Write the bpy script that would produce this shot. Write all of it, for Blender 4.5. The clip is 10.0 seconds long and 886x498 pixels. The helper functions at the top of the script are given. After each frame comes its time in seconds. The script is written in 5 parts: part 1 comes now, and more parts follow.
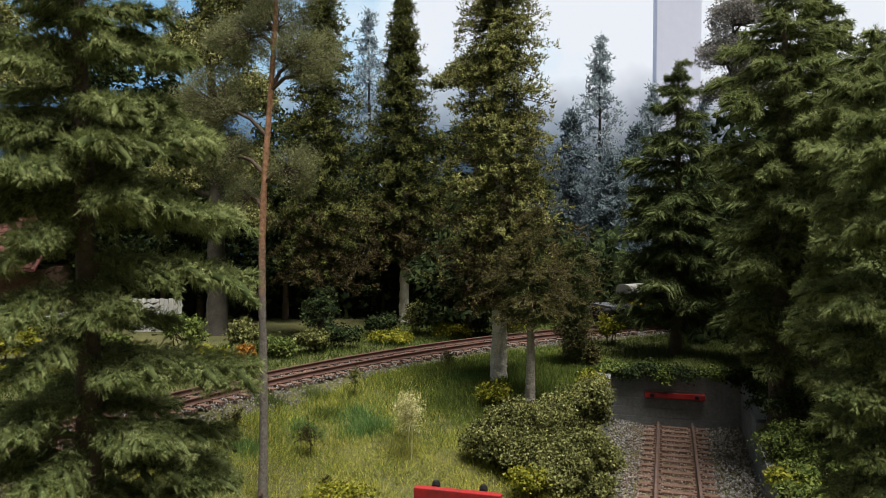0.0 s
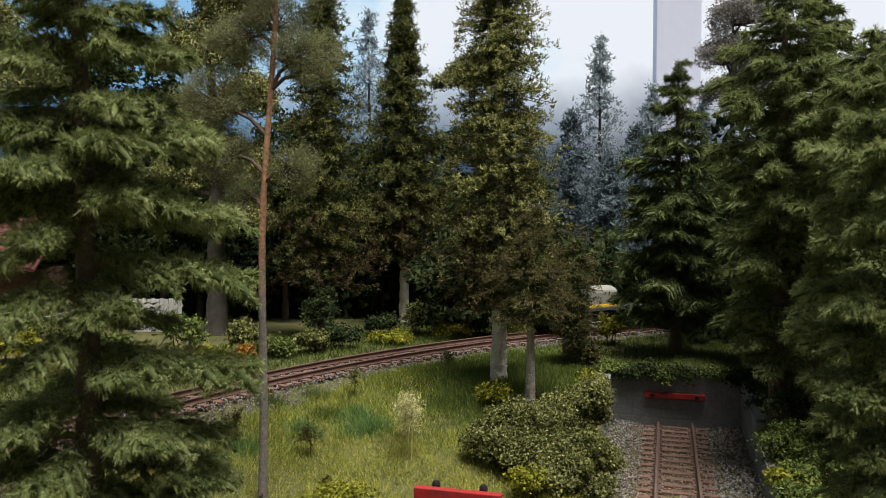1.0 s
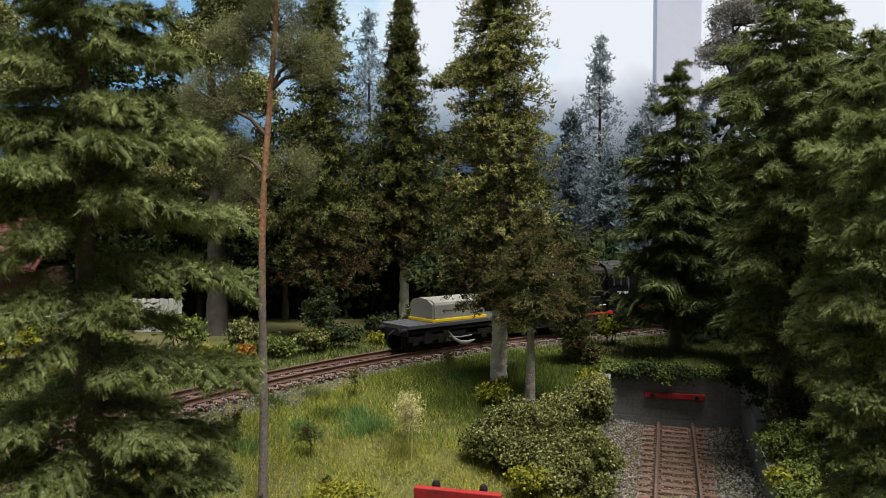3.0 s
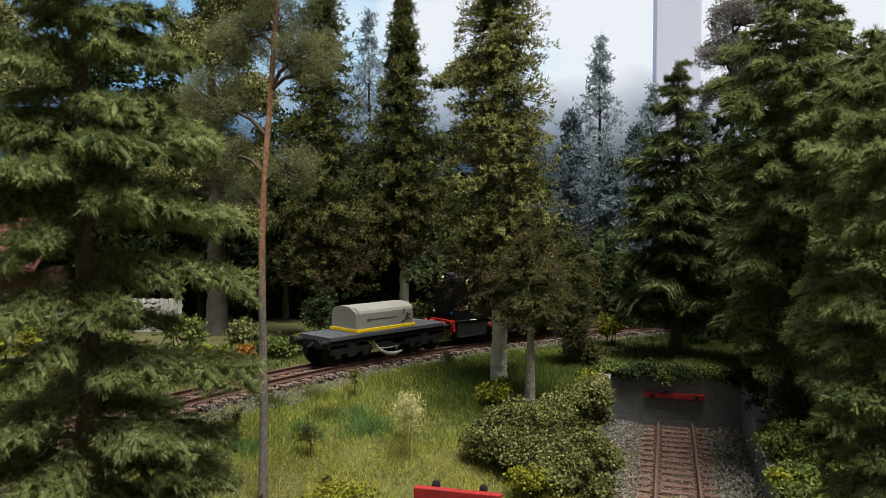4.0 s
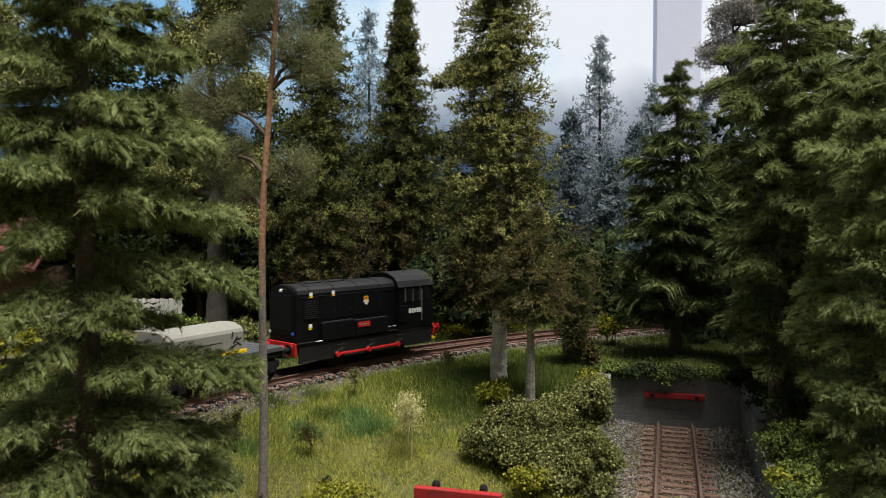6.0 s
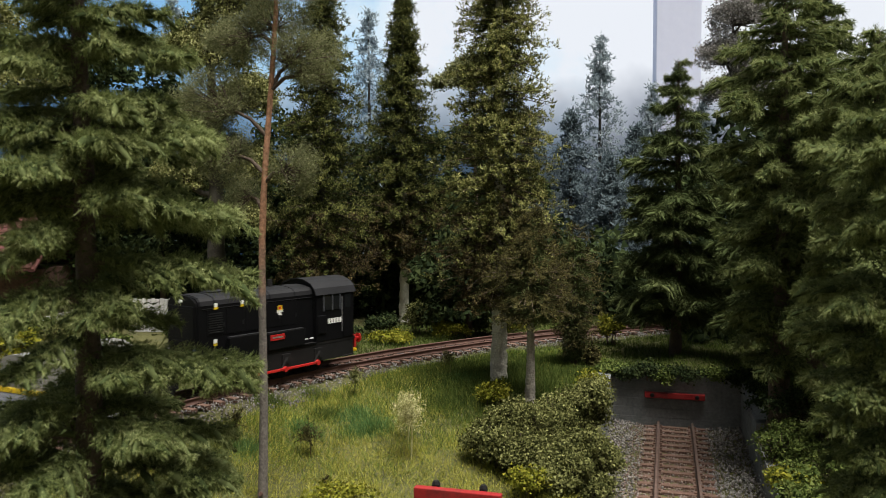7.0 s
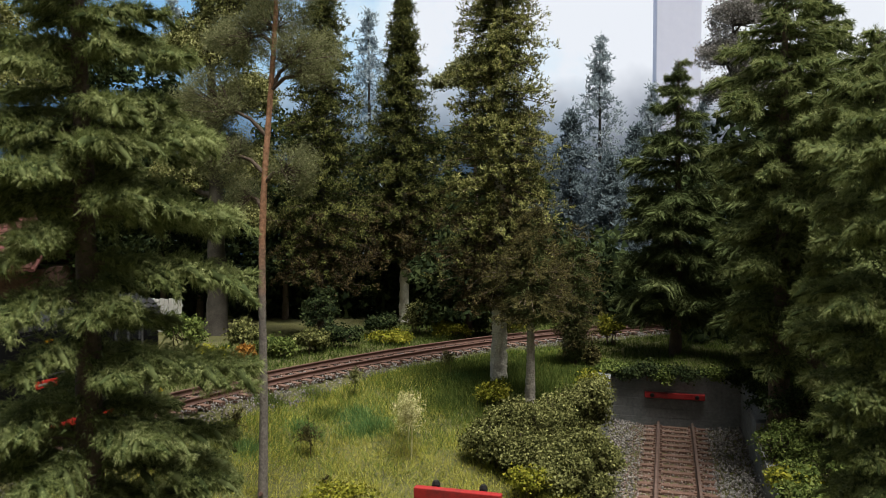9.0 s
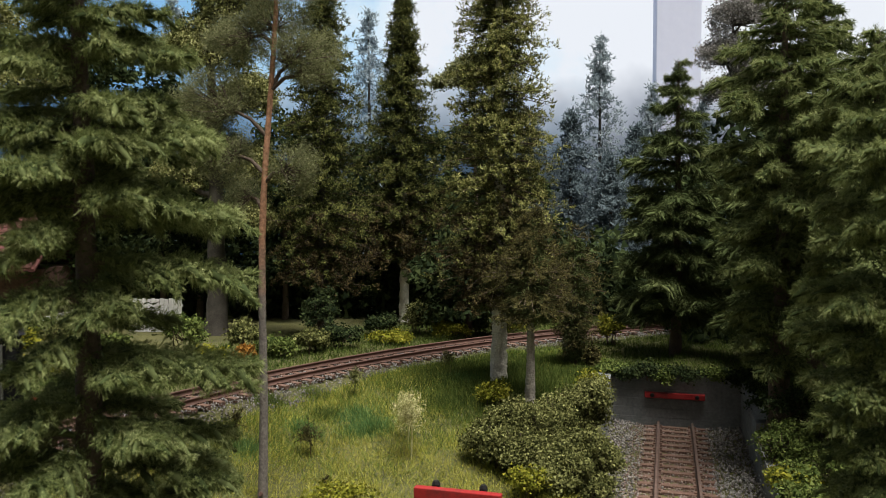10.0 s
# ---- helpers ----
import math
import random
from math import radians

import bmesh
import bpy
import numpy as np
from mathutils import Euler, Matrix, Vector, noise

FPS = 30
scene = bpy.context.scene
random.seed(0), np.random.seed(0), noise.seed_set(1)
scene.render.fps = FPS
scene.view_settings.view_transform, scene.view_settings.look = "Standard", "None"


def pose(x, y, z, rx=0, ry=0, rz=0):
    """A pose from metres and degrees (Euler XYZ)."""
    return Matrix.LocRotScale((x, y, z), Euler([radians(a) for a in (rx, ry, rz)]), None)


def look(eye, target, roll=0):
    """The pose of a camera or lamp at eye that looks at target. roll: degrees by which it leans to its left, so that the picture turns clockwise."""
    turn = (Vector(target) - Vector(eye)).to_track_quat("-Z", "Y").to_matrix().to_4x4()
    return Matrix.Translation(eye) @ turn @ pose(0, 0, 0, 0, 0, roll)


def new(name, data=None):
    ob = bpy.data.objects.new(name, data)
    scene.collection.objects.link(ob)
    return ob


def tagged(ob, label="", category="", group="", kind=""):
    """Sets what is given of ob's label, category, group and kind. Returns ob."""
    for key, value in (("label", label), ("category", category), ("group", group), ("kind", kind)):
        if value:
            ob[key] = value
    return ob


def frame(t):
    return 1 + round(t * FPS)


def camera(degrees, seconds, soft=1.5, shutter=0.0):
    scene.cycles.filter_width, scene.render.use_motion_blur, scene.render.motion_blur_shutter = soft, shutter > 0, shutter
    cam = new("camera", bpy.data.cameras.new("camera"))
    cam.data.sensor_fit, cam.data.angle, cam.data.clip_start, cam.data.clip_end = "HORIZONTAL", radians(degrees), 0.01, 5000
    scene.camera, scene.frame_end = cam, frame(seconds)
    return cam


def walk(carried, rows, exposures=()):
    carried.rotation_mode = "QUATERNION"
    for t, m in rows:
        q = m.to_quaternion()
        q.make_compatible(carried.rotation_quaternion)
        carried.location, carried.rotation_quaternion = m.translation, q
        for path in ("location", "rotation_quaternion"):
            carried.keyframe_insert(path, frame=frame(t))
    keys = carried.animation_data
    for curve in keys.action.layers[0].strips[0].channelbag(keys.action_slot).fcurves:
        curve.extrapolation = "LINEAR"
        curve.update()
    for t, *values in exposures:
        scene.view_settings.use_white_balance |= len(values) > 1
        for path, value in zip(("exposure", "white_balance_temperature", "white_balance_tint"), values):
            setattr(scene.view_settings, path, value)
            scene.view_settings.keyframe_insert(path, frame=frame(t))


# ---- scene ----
# All plans below are in centimetres of the model (gauge 1.65 cm); S turns them into metres.
S = 0.01
cam = camera(58.66, 10.0, 0.8, 0.5)
cam.data.dof.use_dof, cam.data.dof.focus_distance, cam.data.dof.aperture_fstop = True, 0.46, 48.0
EYE = pose(0, 0, 0.1098, 90 - 2.383, 0, 0)
walk(cam, [(0.0, EYE), (10.0, EYE)], exposures=[(0.0, 0.0), (10.0, 0.0)])

# ---- light: soft overhead light of the layout room ----
world = bpy.data.worlds.new("room_light")
scene.world = world
world.use_nodes = True
bg = world.node_tree.nodes["Background"]
bg.inputs[0].default_value = (1.0, 0.98, 0.93, 1)
bg.inputs[1].default_value = 0.185
sun = new("ceiling_light", bpy.data.lights.new("ceiling_light", "SUN"))
sun.data.energy, sun.data.angle, sun.data.color = 8.4, radians(34), (1.0, 0.96, 0.89)
sun.matrix_world = look((0.20, 0.12, 1.2), (0.0, 0.40, 0.0))


# ---- mesh helpers ----
def mesh_np(name, V, F, mat, smooth=False):
    V = np.asarray(V, dtype=np.float32) * S
    F = np.asarray(F, dtype=np.int32)
    me = bpy.data.meshes.new(name)
    n, k = F.shape
    me.vertices.add(len(V))
    me.vertices.foreach_set("co", V.ravel())
    me.loops.add(n * k)
    me.loops.foreach_set("vertex_index", F.ravel())
    me.polygons.add(n)
    me.polygons.foreach_set("loop_start", np.arange(0, n * k, k, dtype=np.int32))
    if smooth:
        me.polygons.foreach_set("use_smooth", np.ones(n, dtype=bool))
    me.update(calc_edges=True)
    me.validate()
    me.materials.append(mat)
    return me


def part_np(name, V, F, mat, parent=None, label="", smooth=False):
    ob = new(name, mesh_np(name, V, F, mat, smooth))
    ob.parent = parent
    return tagged(ob, label)


def part(name, bm, mat, parent=None, label="", smooth=False, at=None):
    """A bmesh in centimetres as one mesh object; at: its own origin in the parent's space."""
    if at:
        bmesh.ops.translate(bm, verts=bm.verts, vec=(-at[0], -at[1], -at[2]))
    bmesh.ops.scale(bm, verts=bm.verts, vec=(S, S, S))
    bmesh.ops.recalc_face_normals(bm, faces=bm.faces)
    me = bpy.data.meshes.new(name)
    bm.to_mesh(me)
    bm.free()
    if smooth:
        for p in me.polygons:
            p.use_smooth = True
    me.materials.append(mat)
    ob = new(name, me)
    ob.parent = parent
    if at:
        ob.location = (at[0] * S, at[1] * S, at[2] * S)
    return tagged(ob, label)


def thing(name, x, y, z, rz=0, label="", category="", group="", kind=""):
    ob = new(name)
    ob.empty_display_size = 0.01
    ob.matrix_basis = pose(x * S, y * S, z * S, 0, 0, rz)
    return tagged(ob, label, category, group, kind)


def box(bm, x0, x1, y0, y1, z0, z1, bevel=0.0, m=None):
    r = bmesh.ops.create_cube(bm, size=1)
    vs = r["verts"]
    bmesh.ops.scale(bm, verts=vs, vec=(x1 - x0, y1 - y0, z1 - z0))
    bmesh.ops.translate(bm, verts=vs, vec=((x0 + x1) / 2, (y0 + y1) / 2, (z0 + z1) / 2))
    if m is not None:
        bmesh.ops.transform(bm, matrix=m, verts=vs)
    if bevel:
        es = list({e for v in vs for e in v.link_edges})
        bmesh.ops.bevel(bm, geom=es, offset=bevel, segments=2, profile=0.6, affect="EDGES")
    return bm


def cyl(bm, a, b, r0, r1=None, seg=16, caps=True):
    a, b = Vector(a), Vector(b)
    d = b - a
    r = bmesh.ops.create_cone(bm, cap_ends=caps, segments=seg, radius1=r0, radius2=r0 if r1 is None else r1, depth=d.length)
    m = Matrix.Translation((a + b) / 2) @ d.to_track_quat("Z", "Y").to_matrix().to_4x4()
    bmesh.ops.transform(bm, matrix=m, verts=r["verts"])
    return bm


def prism(bm, outline, x0, x1):
    """An outline of (y, z) drawn out along x."""
    a = [bm.verts.new((x0, y, z)) for y, z in outline]
    b = [bm.verts.new((x1, y, z)) for y, z in outline]
    n = len(a)
    bm.faces.new(a)
    bm.faces.new(b[::-1])
    for i in range(n):
        bm.faces.new((a[i], b[i], b[(i + 1) % n], a[(i + 1) % n]))
    return bm


def tube_np(path, radii, seg=7, rough=0.0, rng=None):
    """A tapering tube along a path, with an uneven skin."""
    path = np.asarray(path, float)
    n = len(path)
    t = np.gradient(path, axis=0)
    t /= np.linalg.norm(t, axis=1)[:, None] + 1e-9
    ref = np.where(np.abs(t[:, 2:3]) > 0.9, [[1.0, 0, 0]], [[0, 0, 1.0]])
    u = np.cross(t, ref)
    u /= np.linalg.norm(u, axis=1)[:, None] + 1e-9
    v = np.cross(t, u)
    an = np.linspace(0, 2 * np.pi, seg, endpoint=False)
    rr = np.asarray(radii, float)[:, None] * np.ones((n, seg))
    if rough:
        rr = rr * (1 + rng.uniform(-rough, rough, (n, seg)))
    V = path[:, None, :] + rr[..., None] * (np.cos(an)[None, :, None] * u[:, None, :] + np.sin(an)[None, :, None] * v[:, None, :])
    i = np.arange(n - 1)[:, None] * seg
    j = np.arange(seg)[None, :]
    k = (j + 1) % seg
    F = np.stack([i + j, i + k, i + seg + k, i + seg + j], -1).reshape(-1, 4)
    return V.reshape(-1, 3), F


def merge(parts):
    V, F, o = [], [], 0
    for v, f in parts:
        V.append(v)
        F.append(f + o)
        o += len(v)
    return np.concatenate(V), np.concatenate(F)


def unit(a):
    return a / (np.linalg.norm(a, axis=-1, keepdims=True) + 1e-9)


def blades(base, way, length, width, rng, face=None):
    """One slim pointed blade for each base point; face: the way its flat side looks."""
    n = len(base)
    side = unit(np.cross(way, rng.normal(size=(n, 3)) if face is None else face + rng.normal(0, 0.25, (n, 3)))) * (np.ones(n) * width)[:, None] * 0.5
    V = np.stack([base - side, base + side, base + way * (np.ones(n) * length)[:, None]], 1).reshape(-1, 3)
    return V, np.arange(3 * n).reshape(n, 3)


def flakes(centre, size, up, rng):
    """Small pointed leaves facing loosely up and out."""
    n = len(centre)
    nrm = unit(rng.normal(size=(n, 3)) + up)
    a = unit(np.cross(nrm, rng.normal(size=(n, 3))))
    b = np.cross(nrm, a)
    s = (size * rng.uniform(0.7, 1.4, n))[:, None]
    V = np.stack([centre - a * s * 0.6 - b * s * 0.65, centre - a * s * 0.5 + b * s * 0.65, centre + a * s], 1).reshape(-1, 3)
    return V, np.arange(3 * n).reshape(n, 3)


# ---- materials ----
def nodes(name, rough=0.8, metal=0.0, spec=0.3):
    m = bpy.data.materials.new(name)
    m.use_nodes = True
    nt = m.node_tree
    b = nt.nodes["Principled BSDF"]
    b.inputs["Roughness"].default_value = rough
    b.inputs["Metallic"].default_value = metal
    b.inputs["Specular IOR Level"].default_value = spec
    return m, nt, b


def ramp(nt, fac, stops):
    r = nt.nodes.new("ShaderNodeValToRGB")
    while len(r.color_ramp.elements) < len(stops):
        r.color_ramp.elements.new(0.5)
    for e, (p, c) in zip(r.color_ramp.elements, stops):
        e.position, e.color = p, (*c, 1)
    nt.links.new(fac, r.inputs[0])
    return r.outputs[0]


def noise_of(nt, scale, detail=4, coord="Object", rough=0.6):
    tc = nt.nodes.new("ShaderNodeTexCoord")
    n = nt.nodes.new("ShaderNodeTexNoise")
    n.inputs["Scale"].default_value, n.inputs["Detail"].default_value, n.inputs["Roughness"].default_value = scale, detail, rough
    nt.links.new(tc.outputs[coord], n.inputs["Vector"])
    return n.outputs[0]


def mixed(nt, fac, a, b, mode="MIX"):
    m = nt.nodes.new("ShaderNodeMix")
    m.data_type, m.blend_type = "RGBA", mode
    for sock, val in ((0, fac), (6, a), (7, b)):
        if isinstance(val, (int, float)):
            m.inputs[sock].default_value = val
        elif isinstance(val, tuple):
            m.inputs[sock].default_value = (*val, 1)
        else:
            nt.links.new(val, m.inputs[sock])
    return m.outputs[2]


def maths(nt, op, a, b=0.0):
    m = nt.nodes.new("ShaderNodeMath")
    m.operation = op
    for sock, val in ((0, a), (1, b)):
        if isinstance(val, (int, float)):
            m.inputs[sock].default_value = val
        else:
            nt.links.new(val, m.inputs[sock])
    return m.outputs[0]


def bumped(nt, b, height, dist):
    k = nt.nodes.new("ShaderNodeBump")
    k.inputs["Distance"].default_value = dist
    k.inputs["Strength"].default_value = 0.8
    nt.links.new(height, k.inputs["Height"])
    nt.links.new(k.outputs[0], b.inputs["Normal"])


def surface(name, dark, light, rough=0.8, metal=0.0, big=60, fine=900, bump=0.0002, spec=0.3, tint=None, tint_amount=0.4):
    """Two scales of variation, with fine relief; tint: patches of wear."""
    m, nt, b = nodes(name, rough, metal, spec)
    nb, nf = noise_of(nt, big), noise_of(nt, fine, 6)
    f = maths(nt, "ADD", maths(nt, "MULTIPLY", nb, 0.5), maths(nt, "MULTIPLY", nf, 0.5))
    c = ramp(nt, f, [(0.35, dark), (0.65, light)])
    if tint:
        k = ramp(nt, noise_of(nt, big * 1.7, 5), [(0.5, (0, 0, 0)), (0.68, (1, 1, 1))])
        c = mixed(nt, maths(nt, "MULTIPLY", k, tint_amount), c, tint)
    nt.links.new(c, b.inputs["Base Color"])
    if bump:
        bumped(nt, b, nf, bump)
    return m


def foliage(name, dark, mid, light, patch=45, rough=0.85, accent=None, vary=0.55):
    """Leaves, each with its own shade, in patches a few centimetres wide; some light passes through them."""
    m, nt, b = nodes(name, rough, 0.0, 0.04)
    g = nt.nodes.new("ShaderNodeNewGeometry")
    f = maths(nt, "ADD", maths(nt, "MULTIPLY", g.outputs["Random Per Island"], vary), maths(nt, "MULTIPLY", noise_of(nt, patch, 3), 1.1 - vary))
    stops = [(0.25, dark), (0.52, mid), (0.82, light)]
    c = ramp(nt, f, stops)
    if accent:
        k = ramp(nt, noise_of(nt, patch * 1.3, 2), [(0.56, (0, 0, 0)), (0.66, (1, 1, 1))])
        c = mixed(nt, maths(nt, "MULTIPLY", k, 0.8), c, accent)
    nt.links.new(c, b.inputs["Base Color"])
    t = nt.nodes.new("ShaderNodeBsdfTranslucent")
    nt.links.new(c, t.inputs[0])
    x = nt.nodes.new("ShaderNodeMixShader")
    x.inputs[0].default_value = 0.25
    nt.links.new(b.outputs[0], x.inputs[1])
    nt.links.new(t.outputs[0], x.inputs[2])
    nt.links.new(x.outputs[0], nt.nodes["Material Output"].inputs[0])
    return m


M_FIR = foliage("fir_needles", (0.068, 0.09, 0.029), (0.17, 0.204, 0.074), (0.36, 0.39, 0.18), 110, vary=0.34)
# darker copy of the fir needles, carries inner crown shade in its colour
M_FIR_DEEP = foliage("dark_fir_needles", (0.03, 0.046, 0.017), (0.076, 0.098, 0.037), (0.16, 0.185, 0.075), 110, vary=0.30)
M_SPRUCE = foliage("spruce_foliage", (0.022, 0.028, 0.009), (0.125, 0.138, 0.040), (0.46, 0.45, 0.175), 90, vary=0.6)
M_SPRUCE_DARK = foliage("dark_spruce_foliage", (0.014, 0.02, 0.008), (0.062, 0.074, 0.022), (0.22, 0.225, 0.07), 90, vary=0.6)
# dead brown, darkened further to carry the shade low in the crowns
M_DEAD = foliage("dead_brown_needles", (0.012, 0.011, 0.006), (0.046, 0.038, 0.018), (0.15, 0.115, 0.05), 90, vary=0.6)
M_BROWN = foliage("dry_brown_foliage", (0.022, 0.022, 0.01), (0.065, 0.06, 0.024), (0.15, 0.135, 0.05), 70)
M_PINE = foliage("pine_needles", (0.10, 0.108, 0.052), (0.19, 0.20, 0.10), (0.30, 0.31, 0.165), 60)
M_LEAF = foliage("olive_leaves", (0.028, 0.034, 0.011), (0.098, 0.104, 0.034), (0.26, 0.265, 0.105), 90, vary=0.65)
M_LEAF_TALL = foliage("tall_tree_leaves", (0.055, 0.06, 0.02), (0.17, 0.178, 0.06), (0.42, 0.42, 0.19), 90, vary=0.65)
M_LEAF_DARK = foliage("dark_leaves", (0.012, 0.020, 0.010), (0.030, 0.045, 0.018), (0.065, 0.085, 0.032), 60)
M_LEAF_GREEN = foliage("green_leaves", (0.04, 0.062, 0.018), (0.1, 0.135, 0.036), (0.19, 0.225, 0.065), 60)
M_LEAF_YELLOW = foliage("yellow_green_leaves", (0.07, 0.08, 0.010), (0.17, 0.18, 0.022), (0.30, 0.28, 0.04), 60)
M_LEAF_PALE = foliage("pale_lichen_sprigs", (0.26, 0.26, 0.1), (0.45, 0.43, 0.2), (0.62, 0.58, 0.32), 60)
M_RUST_TUFT = foliage("rust_tuft", (0.10, 0.045, 0.01), (0.22, 0.10, 0.02), (0.32, 0.17, 0.04), 60)
M_GREY_TWIG = foliage("grey_twigs", (0.11, 0.105, 0.095), (0.21, 0.2, 0.185), (0.33, 0.315, 0.3), 60)
# distance haze is painted into these three foliage colours
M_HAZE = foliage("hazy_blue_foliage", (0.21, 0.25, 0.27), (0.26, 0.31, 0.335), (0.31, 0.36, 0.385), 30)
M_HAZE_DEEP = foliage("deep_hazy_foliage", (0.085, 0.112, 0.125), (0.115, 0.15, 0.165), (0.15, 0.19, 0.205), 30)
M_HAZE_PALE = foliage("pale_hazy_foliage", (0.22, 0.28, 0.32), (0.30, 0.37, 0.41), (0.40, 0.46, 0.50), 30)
M_GRASS = foliage("grass_fibres", (0.11, 0.125, 0.02), (0.31, 0.31, 0.055), (0.56, 0.53, 0.13), 28, accent=(0.38, 0.355, 0.065), vary=0.7)
M_GRASS_LUSH = foliage("lush_green_grass", (0.04, 0.072, 0.012), (0.115, 0.18, 0.032), (0.23, 0.30, 0.065), 40)
# grass green darkened to carry the shade below the trees
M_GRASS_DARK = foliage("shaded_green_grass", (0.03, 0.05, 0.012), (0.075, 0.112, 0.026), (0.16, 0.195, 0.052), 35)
M_GRASS_TEAL = foliage("blue_green_tuft", (0.05, 0.1, 0.03), (0.1, 0.19, 0.06), (0.18, 0.28, 0.1), 60)
M_SOIL = surface("earth_and_turf", (0.035, 0.038, 0.014), (0.11, 0.105, 0.035), 0.95, 0, 40, 500, 0.001)
M_BARK = surface("grey_bark", (0.036, 0.032, 0.027), (0.105, 0.094, 0.08), 0.9, 0, 120, 1300, 0.0006)
M_BARK_PALE = surface("pale_bark", (0.40, 0.38, 0.33), (0.80, 0.77, 0.69), 0.9, 0, 150, 1100, 0.0012)
M_BARK_MID = surface("grey_brown_bark", (0.19, 0.17, 0.145), (0.42, 0.385, 0.34), 0.9, 0, 150, 1100, 0.0012)
M_BARK_BROWN = surface("brown_bark", (0.05, 0.036, 0.026), (0.14, 0.105, 0.08), 0.9, 0, 120, 1300, 0.0006)
M_CONCRETE = surface("weathered_concrete", (0.12, 0.125, 0.13), (0.23, 0.235, 0.24), 0.85, 0, 55, 700, 0.0003, tint=(0.10, 0.11, 0.10))
M_RED = surface("red_paint", (0.36, 0.012, 0.012), (0.50, 0.025, 0.02), 0.5, 0, 120, 1500, 0.00008, tint=(0.16, 0.02, 0.015))
M_RED_WORN = surface("worn_red_paint", (0.21, 0.012, 0.013), (0.34, 0.022, 0.022), 0.6, 0, 120, 1500, 0.0001, tint=(0.06, 0.022, 0.02), tint_amount=0.6)
M_RUST = surface("rusty_rail", (0.062, 0.033, 0.026), (0.155, 0.088, 0.070), 0.7, 0.2, 150, 1800, 0.0001)
M_RUST_DULL = surface("dull_rusty_rail", (0.062, 0.040, 0.032), (0.15, 0.10, 0.082), 0.7, 0.2, 150, 1800, 0.0001)
M_SLEEPER = surface("brown_sleeper", (0.055, 0.030, 0.022), (0.16, 0.095, 0.07), 0.9, 0, 200, 1600, 0.0003)
M_BLACK = surface("black_paint", (0.0025, 0.0025, 0.003), (0.0055, 0.0055, 0.0065), 0.5, 0, 90, 1500, 0.00003, 0.14)
M_BLACK_MATT = surface("black_underframe", (0.0025, 0.0025, 0.0025), (0.008, 0.007, 0.0065), 0.8, 0, 120, 1500, 0.0001)
M_ROOF_BLACK = surface("dark_grey_roof", (0.010, 0.010, 0.011), (0.018, 0.018, 0.020), 0.5, 0, 90, 1500, 0.00003)
M_DECK = surface("dark_grey_deck", (0.045, 0.048, 0.055), (0.080, 0.084, 0.094), 0.6, 0, 100, 1500, 0.00005)
M_LOAD = surface("grey_cover", (0.185, 0.182, 0.162), (0.235, 0.232, 0.208), 0.75, 0, 60, 900, 0.0001)
M_YELLOW = surface("yellow_paint", (0.62, 0.42, 0.01), (0.75, 0.52, 0.02), 0.5, 0, 100, 1500, 0.00005)
M_WHITE = surface("white_paint", (0.66, 0.66, 0.64), (0.80, 0.80, 0.78), 0.6, 0, 60, 900, 0.00005)
M_STEEL = surface("bright_steel", (0.45, 0.45, 0.46), (0.62, 0.62, 0.63), 0.35, 0.8, 120, 1500, 0.00003)
M_GLASS_DARK, _nt, _b = nodes("dark_window_glass", 0.08, 0.0, 0.5)
_b.inputs["Base Color"].default_value = (0.010, 0.011, 0.012, 1)
M_LAMP_GLASS = surface("lamp_lens", (0.75, 0.75, 0.70), (0.85, 0.85, 0.82), 0.2, 0, 100, 800, 0)
M_TILE = surface("red_roof_tile", (0.075, 0.025, 0.023), (0.135, 0.047, 0.042), 0.8, 0, 60, 1000, 0.0002)
M_BLUE = surface("blue_paint", (0.02, 0.08, 0.4), (0.03, 0.11, 0.5), 0.5, 0, 100, 900, 0)
M_PILLAR = surface("pale_grey_post", (0.69, 0.73, 0.93), (0.74, 0.78, 0.97), 0.8, 0, 8, 100, 0)


def stone_material(name, cols):
    m, nt, b = nodes(name, 0.9, 0, 0.2)
    g = nt.nodes.new("ShaderNodeNewGeometry")
    f = maths(nt, "ADD", maths(nt, "MULTIPLY", g.outputs["Random Per Island"], 0.75), maths(nt, "MULTIPLY", noise_of(nt, 50, 3), 0.25))
    nt.links.new(ramp(nt, f, [(i / (len(cols) - 1), c) for i, c in enumerate(cols)]), b.inputs["Base Color"])
    return m


M_BALLAST = stone_material("grey_ballast", [(0.045, 0.042, 0.040), (0.11, 0.10, 0.098), (0.17, 0.158, 0.15), (0.23, 0.218, 0.21), (0.30, 0.285, 0.275)])
M_BALLAST_BROWN = stone_material("brown_ballast", [(0.06, 0.042, 0.035), (0.13, 0.088, 0.070), (0.17, 0.120, 0.10), (0.22, 0.17, 0.15), (0.34, 0.31, 0.28)])


